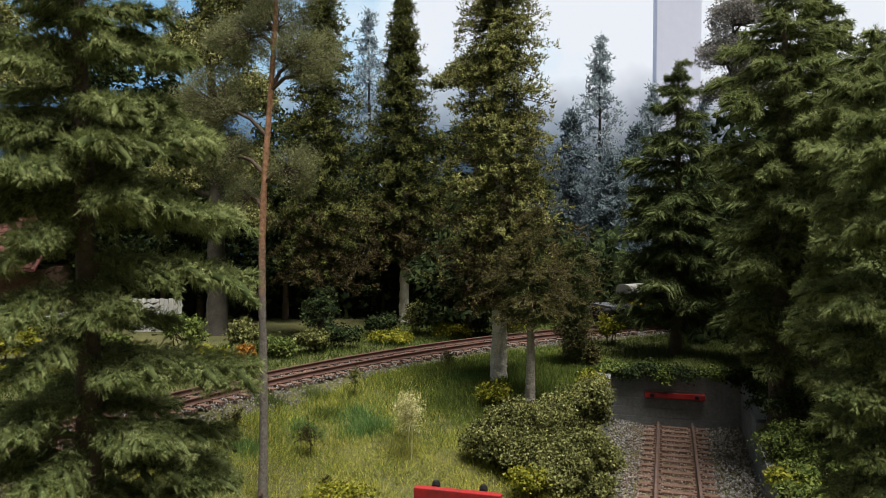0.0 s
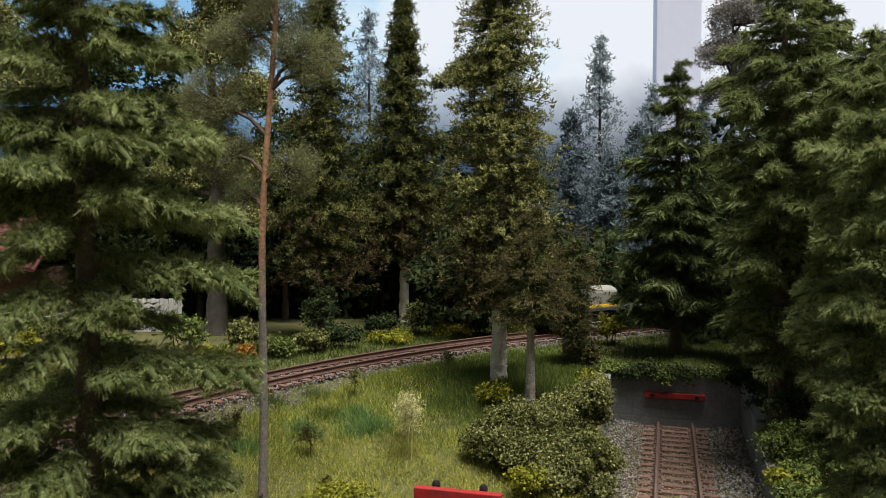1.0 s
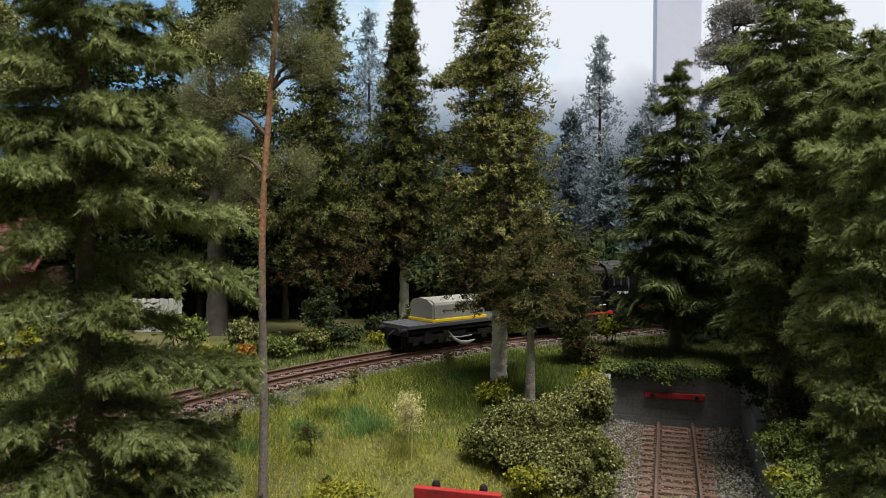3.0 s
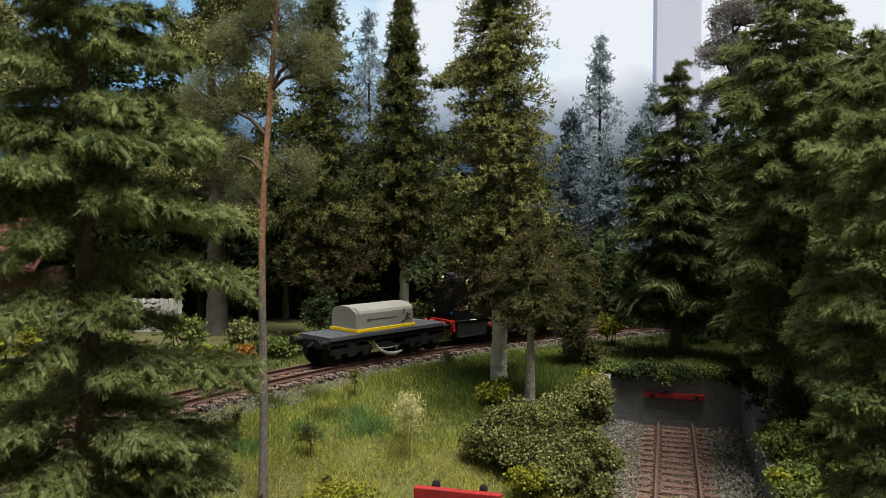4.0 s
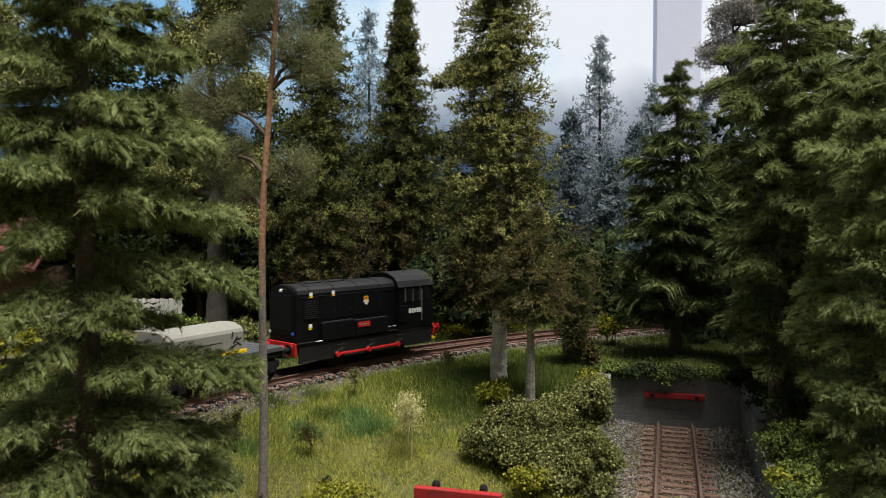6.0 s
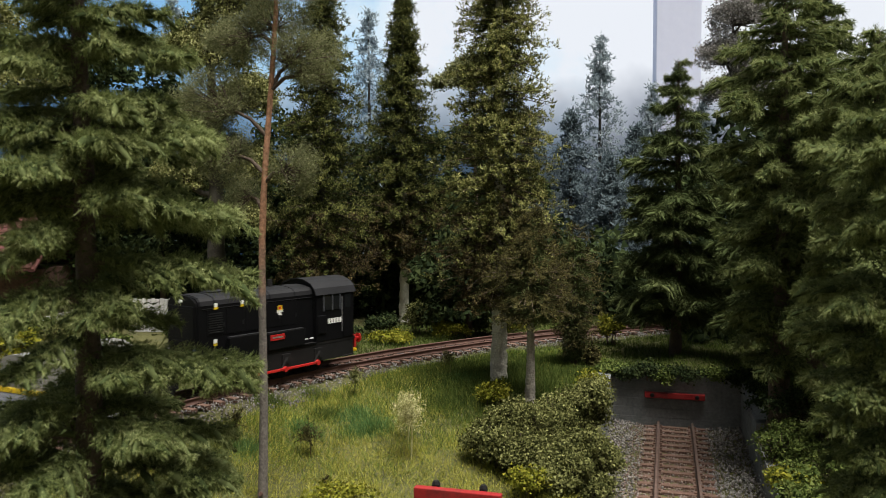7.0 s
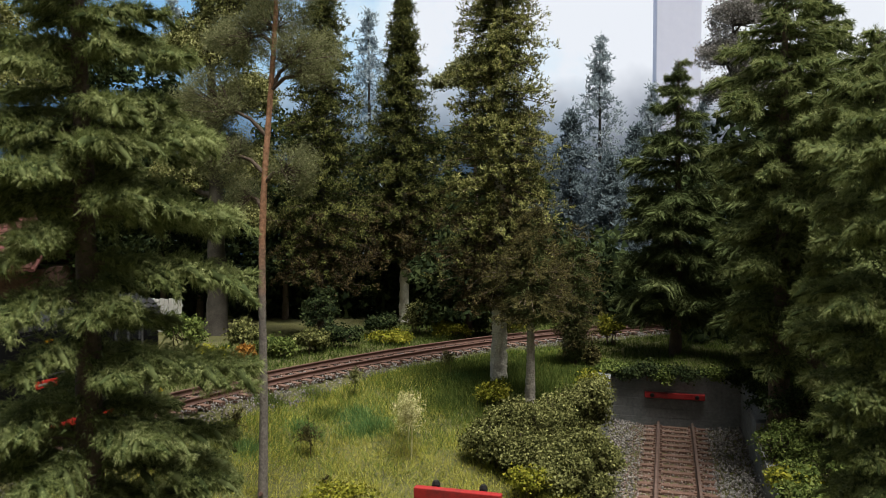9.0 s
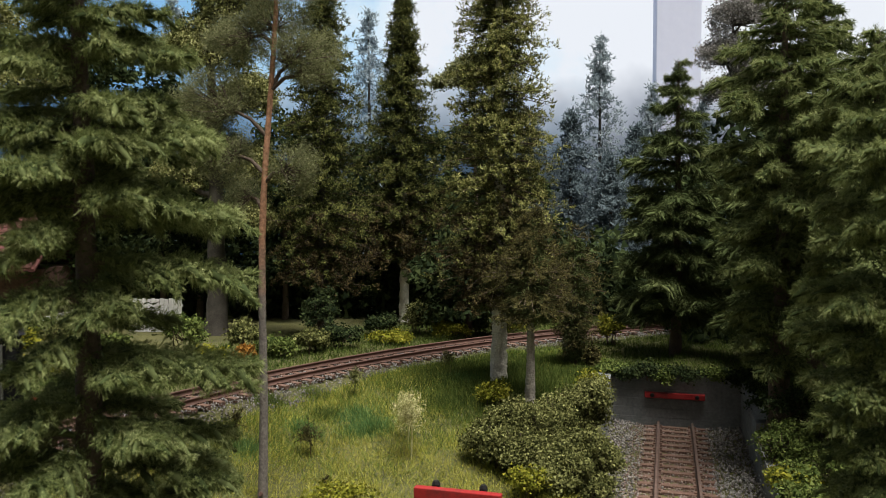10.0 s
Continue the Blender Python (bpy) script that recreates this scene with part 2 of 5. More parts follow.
def sky_material():
    m = bpy.data.materials.new("painted_sky")
    m.use_nodes = True
    nt = m.node_tree
    nt.nodes.remove(nt.nodes["Principled BSDF"])
    e = nt.nodes.new("ShaderNodeEmission")
    tc = nt.nodes.new("ShaderNodeTexCoord")
    sp = nt.nodes.new("ShaderNodeSeparateXYZ")
    nt.links.new(tc.outputs["Object"], sp.inputs[0])
    n1 = noise_of(nt, 3.2, 6)
    x = maths(nt, "ADD", maths(nt, "MULTIPLY", sp.outputs[0], 1.6), maths(nt, "MULTIPLY", maths(nt, "SUBTRACT", n1, 0.5), 2.1))
    col = ramp(nt, maths(nt, "ADD", x, 0.62), [(0.05, (0.20, 0.40, 0.62)), (0.42, (0.34, 0.53, 0.70)), (0.62, (0.55, 0.66, 0.75)), (0.9, (0.66, 0.69, 0.74))])
    low = ramp(nt, maths(nt, "ADD", maths(nt, "MULTIPLY", sp.outputs[2], 2.0), maths(nt, "MULTIPLY", maths(nt, "SUBTRACT", noise_of(nt, 5.0, 4), 0.5), 0.28)), [(0.30, (0.055, 0.066, 0.078)), (0.44, (0.20, 0.22, 0.25)), (0.54, (0.5, 0.52, 0.56)), (0.66, (1, 1, 1))])
    nt.links.new(mixed(nt, 1.0, col, low, "MULTIPLY"), e.inputs[0])
    e.inputs[1].default_value = 1.27
    nt.links.new(e.outputs[0], nt.nodes["Material Output"].inputs[0])
    return m


M_SKY = sky_material()

# ---- plan of the ground and the two lines ----
CX, CY, RAD, RAIL = 38.69, 6.26, 59.05, 2.66
SA, CA = math.sin(0.2762), math.cos(0.2762)


def siding(along, lat, z=0.0):
    return (0.585 + along * SA + lat * CA, along * CA - lat * SA, z)


def smooth(t):
    t = np.clip(t, 0, 1)
    return t * t * (3 - 2 * t)


def lumps(x, y):
    return 0.5 * (np.sin(x * 0.9 + 1.3 * np.sin(y * 0.45)) * np.cos(y * 0.8 + 0.7 * np.sin(x * 0.6)) + np.sin(x * 2.3 + y * 1.7) * 0.4)


def bed(d):
    """Height of the ballast at d from the main line's middle."""
    return np.where(d < 1.6, 2.30, 2.30 - (d - 1.6) * 0.42)


def ground_z(x, y):
    x, y = np.asarray(x, float), np.asarray(y, float)
    along, lat = (x - 0.585) * SA + y * CA, (x - 0.585) * CA - y * SA
    d = RAD - np.hypot(x - CX, y - CY)
    left = 0.15 + 2.0 * smooth((along - 27.0) / 14.0)
    left = np.maximum(left, np.minimum(1.75 - (d - 2.9) * 0.28, 2.1))
    right = 0.5 + 1.85 * smooth((along - 29) / 9.0)
    z = np.where(lat > 0, right, left) + 0.10 * lumps(x, y)
    z = np.where(np.abs(d) < 2.95, np.minimum(z, bed(np.abs(d)) - 0.12), z)
    z = np.where(d < -2.95, np.maximum(z, 1.85 + 0.25 * smooth((-d - 2.95) / 3)) + 0 * z, z)
    z = np.where((np.abs(lat) < 3.8) & (along < 44.45), -0.42, z)
    z = np.where((along < 26.2) & (lat < -4.5) & (lat > -10.5), np.minimum(z, -0.35), z)
    return z


def gz(x, y):
    return float(ground_z(x, y))


def build_ground():
    xs = np.concatenate([np.linspace(-160, -45, 10), np.arange(-44, 44, 0.5), np.linspace(45, 160, 10)])
    ys = np.concatenate([np.linspace(-60, 8, 10), np.arange(9, 72, 0.5), np.linspace(73, 130, 12)])
    X, Y = np.meshgrid(xs, ys)
    V = np.stack([X, Y, ground_z(X, Y)], -1).reshape(-1, 3)
    nx, ny = len(xs), len(ys)
    i = (np.arange(ny - 1)[:, None] * nx + np.arange(nx - 1)[None, :]).reshape(-1, 1)
    ob = part_np("ground", V, i + np.array([[0, 1, nx + 1, nx]]), M_SOIL, None, "", True)
    tagged(ob, "model landscape ground of earth and short turf", "ground", kind="structure")


def build_backdrop():
    n = 40
    an = np.linspace(radians(-75), radians(75), n)
    x, y = 140 * np.sin(an), 128 * np.cos(an) ** 0.5 - 8
    V = np.concatenate([np.stack([x, y, np.full(n, -1.0)], -1), np.stack([x, y, np.full(n, 85.0)], -1)])
    i = np.arange(n - 1)[:, None]
    ob = part_np("backdrop", V, i + np.array([[0, 1, n + 1, n]]), M_SKY, None, "", True)
    tagged(ob, "pale blue cloudy sky backdrop behind the trees", "backdrop", kind="structure")
    bm = bmesh.new()
    box(bm, 29.5, 35.7, 110.0, 112.0, 0, 84, 0.1)
    ob = part("backdrop_post", bm, M_PILLAR)
    tagged(ob, "pale grey post in front of the sky backdrop", "post", kind="structure")


build_ground()
build_backdrop()


# ---- retaining walls of the sunken siding ----
def wall_between(name, a, b, lat0, lat1, top_a, top_b, label):
    """A board-marked concrete wall from along a to b, its top falling from top_a to top_b."""
    root = thing(name, 0, 0, 0, 0, label, "wall", kind="structure")
    n = 6
    for k in range(n):
        bm = bmesh.new()
        z0, z1 = -0.4 + k * 0.5, -0.4 + (k + 1) * 0.5 - 0.012
        ta, tb = min(z1, top_a), min(z1, top_b)
        if ta <= z0 + 0.02 and tb <= z0 + 0.02:
            bm.free()
            continue
        ta, tb = max(ta, z0 + 0.01), max(tb, z0 + 0.01)
        j = 0.012 * ((k * 7) % 3)
        pts = [siding(a, lat0 + j), siding(b, lat0 + j), siding(b, lat1), siding(a, lat1)]
        lo = [bm.verts.new((p[0], p[1], z0)) for p in pts]
        hi = [bm.verts.new((p[0], p[1], h)) for p, h in zip(pts, (ta, tb, tb, ta))]
        bm.faces.new(lo)
        bm.faces.new(hi)
        for i in range(4):
            bm.faces.new((lo[i], lo[(i + 1) % 4], hi[(i + 1) % 4], hi[i]))
        part("panel", bm, M_CONCRETE, root)
    return root


wall_between("wall_end", 43.7, 45.1, -3.4, 4.2, 2.45, 2.45, "grey board-marked concrete end wall of the siding")
wall_between("wall_right", 43.7, 36.5, 3.3, 4.2, 2.3, 1.9, "grey concrete retaining wall beside the siding")
wall_between("wall_right_low", 36.4, 24.0, 3.3, 4.2, 1.35, 0.7, "lower grey concrete retaining wall beside the siding")
wall_between("wall_left", 43.7, 39.5, -3.4, -4.2, 2.4, 2.1, "grey concrete retaining wall at the siding's end")


# ---- track ----
def stones(P, size, rng):
    """Small broken stones, eight faces each."""
    n = len(P)
    o = np.array([[1, 0, 0], [0, 1, 0], [-1, 0, 0], [0, -1, 0], [0, 0, 1], [0, 0, -1]], float)
    V = P[:, None, :] + o[None] * rng.uniform(0.45, 1.2, (n, 6, 1)) * (size * rng.uniform(0.6, 1.3, n))[:, None, None] + rng.normal(0, size * 0.18, (n, 6, 3))
    f = np.array([[0, 1, 4], [1, 2, 4], [2, 3, 4], [3, 0, 4], [1, 0, 5], [2, 1, 5], [3, 2, 5], [0, 3, 5]])
    return V.reshape(-1, 3), (np.arange(n)[:, None, None] * 6 + f[None]).reshape(-1, 3)


def rail_bm(points):
    """A flat-bottomed rail swept along the points (place, sideways way); its top lies at z."""
    prof = [(-0.11, -0.30), (0.11, -0.30), (0.11, -0.27), (0.025, -0.24), (0.025, -0.09), (0.055, -0.07), (0.055, -0.01), (0.045, 0.0), (-0.045, 0.0), (-0.055, -0.01), (-0.055, -0.07), (-0.025, -0.09), (-0.025, -0.24), (-0.11, -0.27)]
    bm = bmesh.new()
    rings = [[bm.verts.new((p[0] + s[0] * u, p[1] + s[1] * u, p[2] + v)) for u, v in prof] for p, s in points]
    k = len(prof)
    for a, b in zip(rings, rings[1:]):
        for i in range(k):
            bm.faces.new((a[i], a[(i + 1) % k], b[(i + 1) % k], b[i]))
    bm.faces.new(rings[0])
    bm.faces.new(rings[-1][::-1])
    return bm


def sleeper_mesh():
    bm = bmesh.new()
    box(bm, -1.62, 1.62, -0.16, 0.16, -0.22, 0.0, 0.025)
    for x in (-0.865, 0.865):
        for k in (-1, 1):
            box(bm, x + k * 0.15 - 0.06, x + k * 0.15 + 0.06, -0.09, 0.09, 0.0, 0.07, 0)
    bmesh.ops.scale(bm, verts=bm.verts, vec=(S, S, S))
    bmesh.ops.recalc_face_normals(bm, faces=bm.faces)
    me = bpy.data.meshes.new("sleeper")
    bm.to_mesh(me)
    bm.free()
    me.materials.append(M_SLEEPER)
    return me


def build_track():
    me = sleeper_mesh()
    root = thing("railway_track", 0, 0, 0, 0, "curved main line with rusty rails on brown sleepers", "track", kind="structure")
    for off in (-0.865, 0.865):
        pts = []
        for k in range(150):
            a = 1.42 + k * 0.0125
            n = (math.cos(a), math.sin(a))
            pts.append(((CX + (RAD + off) * n[0], CY + (RAD + off) * n[1], RAIL), n))
        part("rail", rail_bm(pts), M_RUST, root, "", True)
    a = 1.44
    while a < 3.25:
        ob = new("sleeper", me)
        ob.parent = root
        ob.matrix_basis = pose((CX + RAD * math.cos(a)) * S, (CY + RAD * math.sin(a)) * S, (RAIL - 0.30) * S, 0, 0, math.degrees(a) + random.uniform(-0.8, 0.8))
        a += 0.86 / RAD
    side = thing("siding_track", 0, 0, 0, 0, "straight siding track with brown sleepers ending at a wall", "track", kind="structure")
    for off in (-0.865, 0.865):
        part("rail", rail_bm([(siding(s, off), (CA, -SA)) for s in np.linspace(14, 43.3, 12)]), M_RUST_DULL, side, "", True)
    for k in range(34):
        p = siding(15 + k * 0.86, random.uniform(-0.02, 0.02), -0.30)
        ob = new("sleeper", me)
        ob.parent = side
        ob.matrix_basis = pose(p[0] * S, p[1] * S, p[2] * S, 0, 0, math.degrees(-0.2762) + random.uniform(-1, 1))
    stub = thing("buffer_siding_track", 0, 0, 0, 0, "short siding track that ends at a buffer stop", "track", kind="structure")
    for off in (-0.865, 0.865):
        part("rail", rail_bm([(siding(s, -7.5 + off), (CA, -SA)) for s in np.linspace(8, 26.6, 8)]), M_RUST, stub, "", True)
    for k in range(21):
        p = siding(8.6 + k * 0.86, -7.5, -0.30)
        ob = new("sleeper", me)
        ob.parent = stub
        ob.matrix_basis = pose(p[0] * S, p[1] * S, p[2] * S, 0, 0, math.degrees(-0.2762))
    rng = np.random.RandomState(5)
    n = 21000
    a, d = rng.uniform(1.85, 2.85, n), rng.uniform(-3.0, 3.05, n)
    P = np.stack([CX + (RAD - d) * np.cos(a), CY + (RAD - d) * np.sin(a), bed(np.abs(d)) + rng.uniform(-0.05, 0.03, n)], -1)
    ob = part_np("ballast", *stones(P, 0.056, rng), M_BALLAST)
    tagged(ob, "grey crushed stone ballast under the main line", "ballast", kind="stuff")
    n = 13000
    s, lt = rng.uniform(20, 43.6, n), rng.uniform(-3.3, 3.3, n)
    side_n = np.abs(lt) > 1.5
    P = np.stack([0.585 + s * SA + lt * CA, s * CA - lt * SA, np.where(side_n, -0.30 + 0.22 * (np.abs(lt) - 1.5) / 1.8, -0.365) + rng.uniform(-0.05, 0.04, n)], -1)
    w = rng.uniform(0, 1, n) < np.clip((np.abs(lt + 0.3) - 1.0) / 1.3, 0.03, 0.97)
    ob = part_np("siding_ballast", *stones(P[w], 0.064, rng), M_BALLAST)
    tagged(ob, "grey stone ballast along the siding's edges", "ballast", kind="stuff")
    ob = part_np("rusty_ballast", *stones(P[~w], 0.058, rng), M_BALLAST_BROWN)
    tagged(ob, "rust-stained fine ballast between the siding rails", "ballast", kind="stuff")


build_track()


def buffer_stop():
    x, y, z = siding(26.0, -7.45)
    root = thing("buffer_stop", x, y, -0.2, -15.8, "red-painted buffer stop with dark posts at a track's end", "buffer stop")
    bm = bmesh.new()
    box(bm, -1.56, 1.56, -0.16, 0.16, 1.28, 1.66, 0.03)
    part("beam", bm, M_RED_WORN, root, "worn red beam")
    for k in (-0.86, 0.86):
        bm = bmesh.new()
        box(bm, k - 0.13, k + 0.13, 0.165, 0.40, -0.3, 1.72, 0.02)
        part("post", bm, M_BLACK_MATT, root)
        bm = bmesh.new()
        cyl(bm, (k, 0.30, 1.72), (k, 0.30, 1.82), 0.15, 0.10, 10)
        part("cap", bm, M_BLACK_MATT, root)
        bm = bmesh.new()
        box(bm, k - 0.10, k + 0.10, -1.6, 0.2, 0.02, 0.16, 0, Matrix.Translation((0, 0.9, -0.28)) @ Matrix.Rotation(radians(40), 4, "X"))
        part("brace", bm, M_BLACK_MATT, root)
    x, y, z = siding(43.66, -0.05)
    root = thing("wall_buffer_beam", x, y, 0, -15.8, "red wooden buffer beam fixed to the concrete wall", "buffer beam")
    bm = bmesh.new()
    box(bm, -1.55, 1.55, -0.26, 0.0, 1.20, 1.50, 0.03)
    part("beam", bm, M_RED_WORN, root)
    for k in (-1.15, 1.15):
        bm = bmesh.new()
        cyl(bm, (k, -0.262, 1.35), (k, -0.33, 1.35), 0.11, 0.09, 10)
        part("bolt_plate", bm, M_BLACK_MATT, root)


buffer_stop()


# ---- trees ----
def trunk_part(root, h, r, mat, lean=(0, 0), bend=0.15, rng=None, name="trunk", seg=10, rough=0.10, flare=1.12, steps=40):
    s = np.linspace(0, 1, steps)
    path = np.stack([lean[0] * s + bend * np.sin(s * 5.1), lean[1] * s + bend * np.sin(s * 4.1 + 1), -0.35 + s * (h + 0.35)], -1)
    path[:, :2] -= path[0, :2]
    rad = r * (1 - 0.85 * s) * (1 + (flare - 1) * np.exp(-s * 22))
    V, F = tube_np(path, rad, seg, rough, rng)
    SKIN[root.name] = (V, F, mat)
    return path


SKIN = {}


def finish_trunk(root, limbs, mat=None):
    """The trunk and its limbs, one mesh."""
    V, F, own = SKIN[root.name]
    V, F = merge([(V, F)] + limbs)
    part_np("trunk", V, F, mat or own, root, "", True)


def quads_to_tris(V, F):
    return V, np.concatenate([F[:, [0, 1, 2]], F[:, [0, 2, 3]]])


def sleeve(P, r0, gap, per, flen, wid, rng, seg=6):
    """A plush length of bough along the path P: an uneven body, and tufts of short fibres that lie along it and hang at its sides."""
    k = len(P)
    q = np.linspace(0, 1, k)
    rad = r0 * np.interp(q, [0, 0.15, 0.55, 0.88, 1], [0.45, 0.8, 1.0, 0.72, 0.28])
    core = quads_to_tris(*tube_np(P - np.array([0, 0, 0.12 * r0]), rad * 0.36, seg, 0.30, rng))
    t = unit(np.gradient(P, axis=0))
    side = unit(np.cross(t, [0, 0, 1.0]))
    upv = np.cross(side, t)
    n = max(8, int(4.6 * r0 * np.linalg.norm(np.diff(P, axis=0), axis=1).sum() / gap ** 2))
    s = rng.uniform(0, k - 1.001, n)
    a = s.astype(int)
    f = (s - a)[:, None]
    phi = rng.uniform(0, 6.283, n)
    d = side[a] * np.cos(phi)[:, None] + upv[a] * np.sin(phi)[:, None]
    rr = (rad[a] * (1 - f[:, 0]) + rad[a + 1] * f[:, 0]) * rng.uniform(0.35, 1.0, n)
    B = P[a] * (1 - f) + P[a + 1] * f + d * rr[:, None] * np.array([1, 1, 0.8])
    way = t[a] * rng.uniform(0.45, 1.1, n)[:, None] + d * 0.5 + rng.normal(0, 0.2, (n, 3))
    way[:, 2] -= np.where(d[:, 2] < 0.15, 0.75, 0.02)
    way = unit(way)
    i = np.repeat(np.arange(n), per)
    m = len(i)
    ln = flen * rng.uniform(0.65, 1.25, n) * np.where(d[:, 2] < -0.2, 1.35, 1.0)
    tuft = blades(B[i] + rng.normal(0, 0.13 * flen, (m, 3)), unit(way[i] + rng.normal(0, 0.46, (m, 3))), ln[i] * rng.uniform(0.5, 1.1, m), wid, rng, d[i] * 0.7 + np.array([0, 0, 0.3]) + rng.normal(0, 0.55, (m, 3)))
    return [core, tuft]


def bough(az, r, zc, up, dn, fur, rng, plump=1.0):
    """One bough: a plush spine with shorter sleeves to both sides that droop at their ends. fur: (gap, per, flen, wid)."""
    o, l, k = np.array([math.cos(az), math.sin(az), 0]), np.array([-math.sin(az), math.cos(az), 0]), np.array([0, 0, 1.0])
    kink, wave = rng.uniform(-0.10, 0.10), rng.uniform(0, 6.28)

    def spine(s):
        s = np.asarray(s, float)
        return o * (s * r)[..., None] + l * (kink * r * s ** 2)[..., None] + k * (zc + r * (up * s - dn * s ** 2 + 0.10 * s ** 5) + 0.02 * r * np.sin(s * 11 + wave))[..., None]
    thick = (0.085 * r + 0.17) * plump
    out = sleeve(spine(np.linspace(0.05, 1.0, 8)), thick, *fur, rng, 5)
    pairs = 2 + int(0.9 * r)
    for e in range(pairs):
        s = 0.20 + 0.66 * (e + rng.uniform(0.1, 0.9)) / pairs
        for sg in (-1, 1):
            ln = r * 0.34 * math.sin(math.pi * min(0.97, 0.25 + 0.68 * s)) * rng.uniform(0.7, 1.25) + 0.18
            w = unit(o * rng.uniform(0.6, 1.1) + l * sg * rng.uniform(0.5, 0.9) + k * rng.uniform(-0.25, 0.10))
            q = np.linspace(0, 1, 4)[:, None]
            P = spine(s) + w * q * ln - k * (q ** 2) * ln * rng.uniform(0.05, 0.45)
            out += sleeve(P, thick * rng.uniform(0.6, 0.85), *fur, rng, 4)
    return out


def fir(x, y, h, z0, prof, seed, mat, whorls=14, per=7, fur=(0.22, 7, 0.30, 0.03), trunk_r=0.3, label="", rise=0.10, droop=0.34, tiers=None, plump=1.0):
    """A fir with tiers of plump drooping boughs. prof: radius of the crown at 0 (lowest tier) to 1 (tip); tiers: rows of
    (height of the tip over the foot, reach) in place of even tiers."""
    rng = np.random.RandomState(seed)
    root = thing("fir_tree", x, y, gz(x, y), 0, label, "tree")
    trunk_part(root, h, trunk_r, M_BARK_BROWN, (0, 0), 0.05, rng, rough=0.16)
    limbs, tris = [], []
    rows = tiers or [(z0 + (h - z0) * (k + 0.5) / whorls, None) for k in range(whorls)]
    for zt, reach in rows:
        q = min(1, max(0, (zt - z0) / (h - z0)))
        rk = np.interp(q, *zip(*prof))
        n_b = max(5, int(per * (1 - 0.25 * q)))
        a0 = 0.0 if reach else rng.uniform(0, 6.28)
        for b in range(n_b):
            az = a0 + 6.283 * (b + (0 if reach and b == 0 else rng.uniform(-0.3, 0.3))) / n_b
            if reach and 6.5 < zt < 10.4 and math.cos(az) < -0.6:
                continue
            r = reach if reach and b == 0 else rk * rng.uniform(0.68, 1.12)
            if reach and b and 6.6 < zt < 10.4 and math.cos(az) > 0.3:
                r = min(r, 2.2)
            up, dn = rise * rng.uniform(0.3, 1.8), droop * rng.uniform(0.6, 1.35) * (1.15 - 0.8 * q)
            zc = zt + (r * (dn - up - 0.1) if reach and b == 0 else rng.uniform(-0.45, 0.45) * (h - z0) / len(rows) + 0.1 * r)
            tris += bough(az, r, zc, up, dn, fur, rng, plump)
            s = np.linspace(0, 0.45, 4)
            P = np.stack([s * r * math.cos(az), s * r * math.sin(az), zc + r * (up * s - dn * s ** 2) - 0.12], -1)
            limbs.append(tube_np(P, [0.09, 0.07, 0.05, 0.03], 5))
    P = np.stack([np.zeros(5), np.zeros(5), h - np.linspace(1.3, 0, 5)], -1) + rng.normal(0, 0.02, (5, 3))
    tris += sleeve(P, 0.16, *fur, rng)
    finish_trunk(root, limbs)
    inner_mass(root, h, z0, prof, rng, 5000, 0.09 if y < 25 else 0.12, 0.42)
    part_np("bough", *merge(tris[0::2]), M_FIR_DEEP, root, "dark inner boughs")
    part_np("crown", *merge(tris[1::2]), mat, root)
    return root


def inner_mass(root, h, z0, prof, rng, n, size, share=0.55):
    """Needles close to the stem, which stop the view through the crown; its inner shade is put into their colour."""
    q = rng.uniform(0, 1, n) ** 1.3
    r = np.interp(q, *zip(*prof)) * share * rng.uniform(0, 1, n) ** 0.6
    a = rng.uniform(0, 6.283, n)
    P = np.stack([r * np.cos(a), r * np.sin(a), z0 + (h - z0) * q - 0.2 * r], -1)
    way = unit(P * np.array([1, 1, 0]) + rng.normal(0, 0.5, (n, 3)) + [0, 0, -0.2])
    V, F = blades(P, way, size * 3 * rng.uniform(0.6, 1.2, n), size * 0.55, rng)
    part_np("inner_foliage", V, F, M_FIR_DEEP, root, "inner foliage with crown shade in its colour")


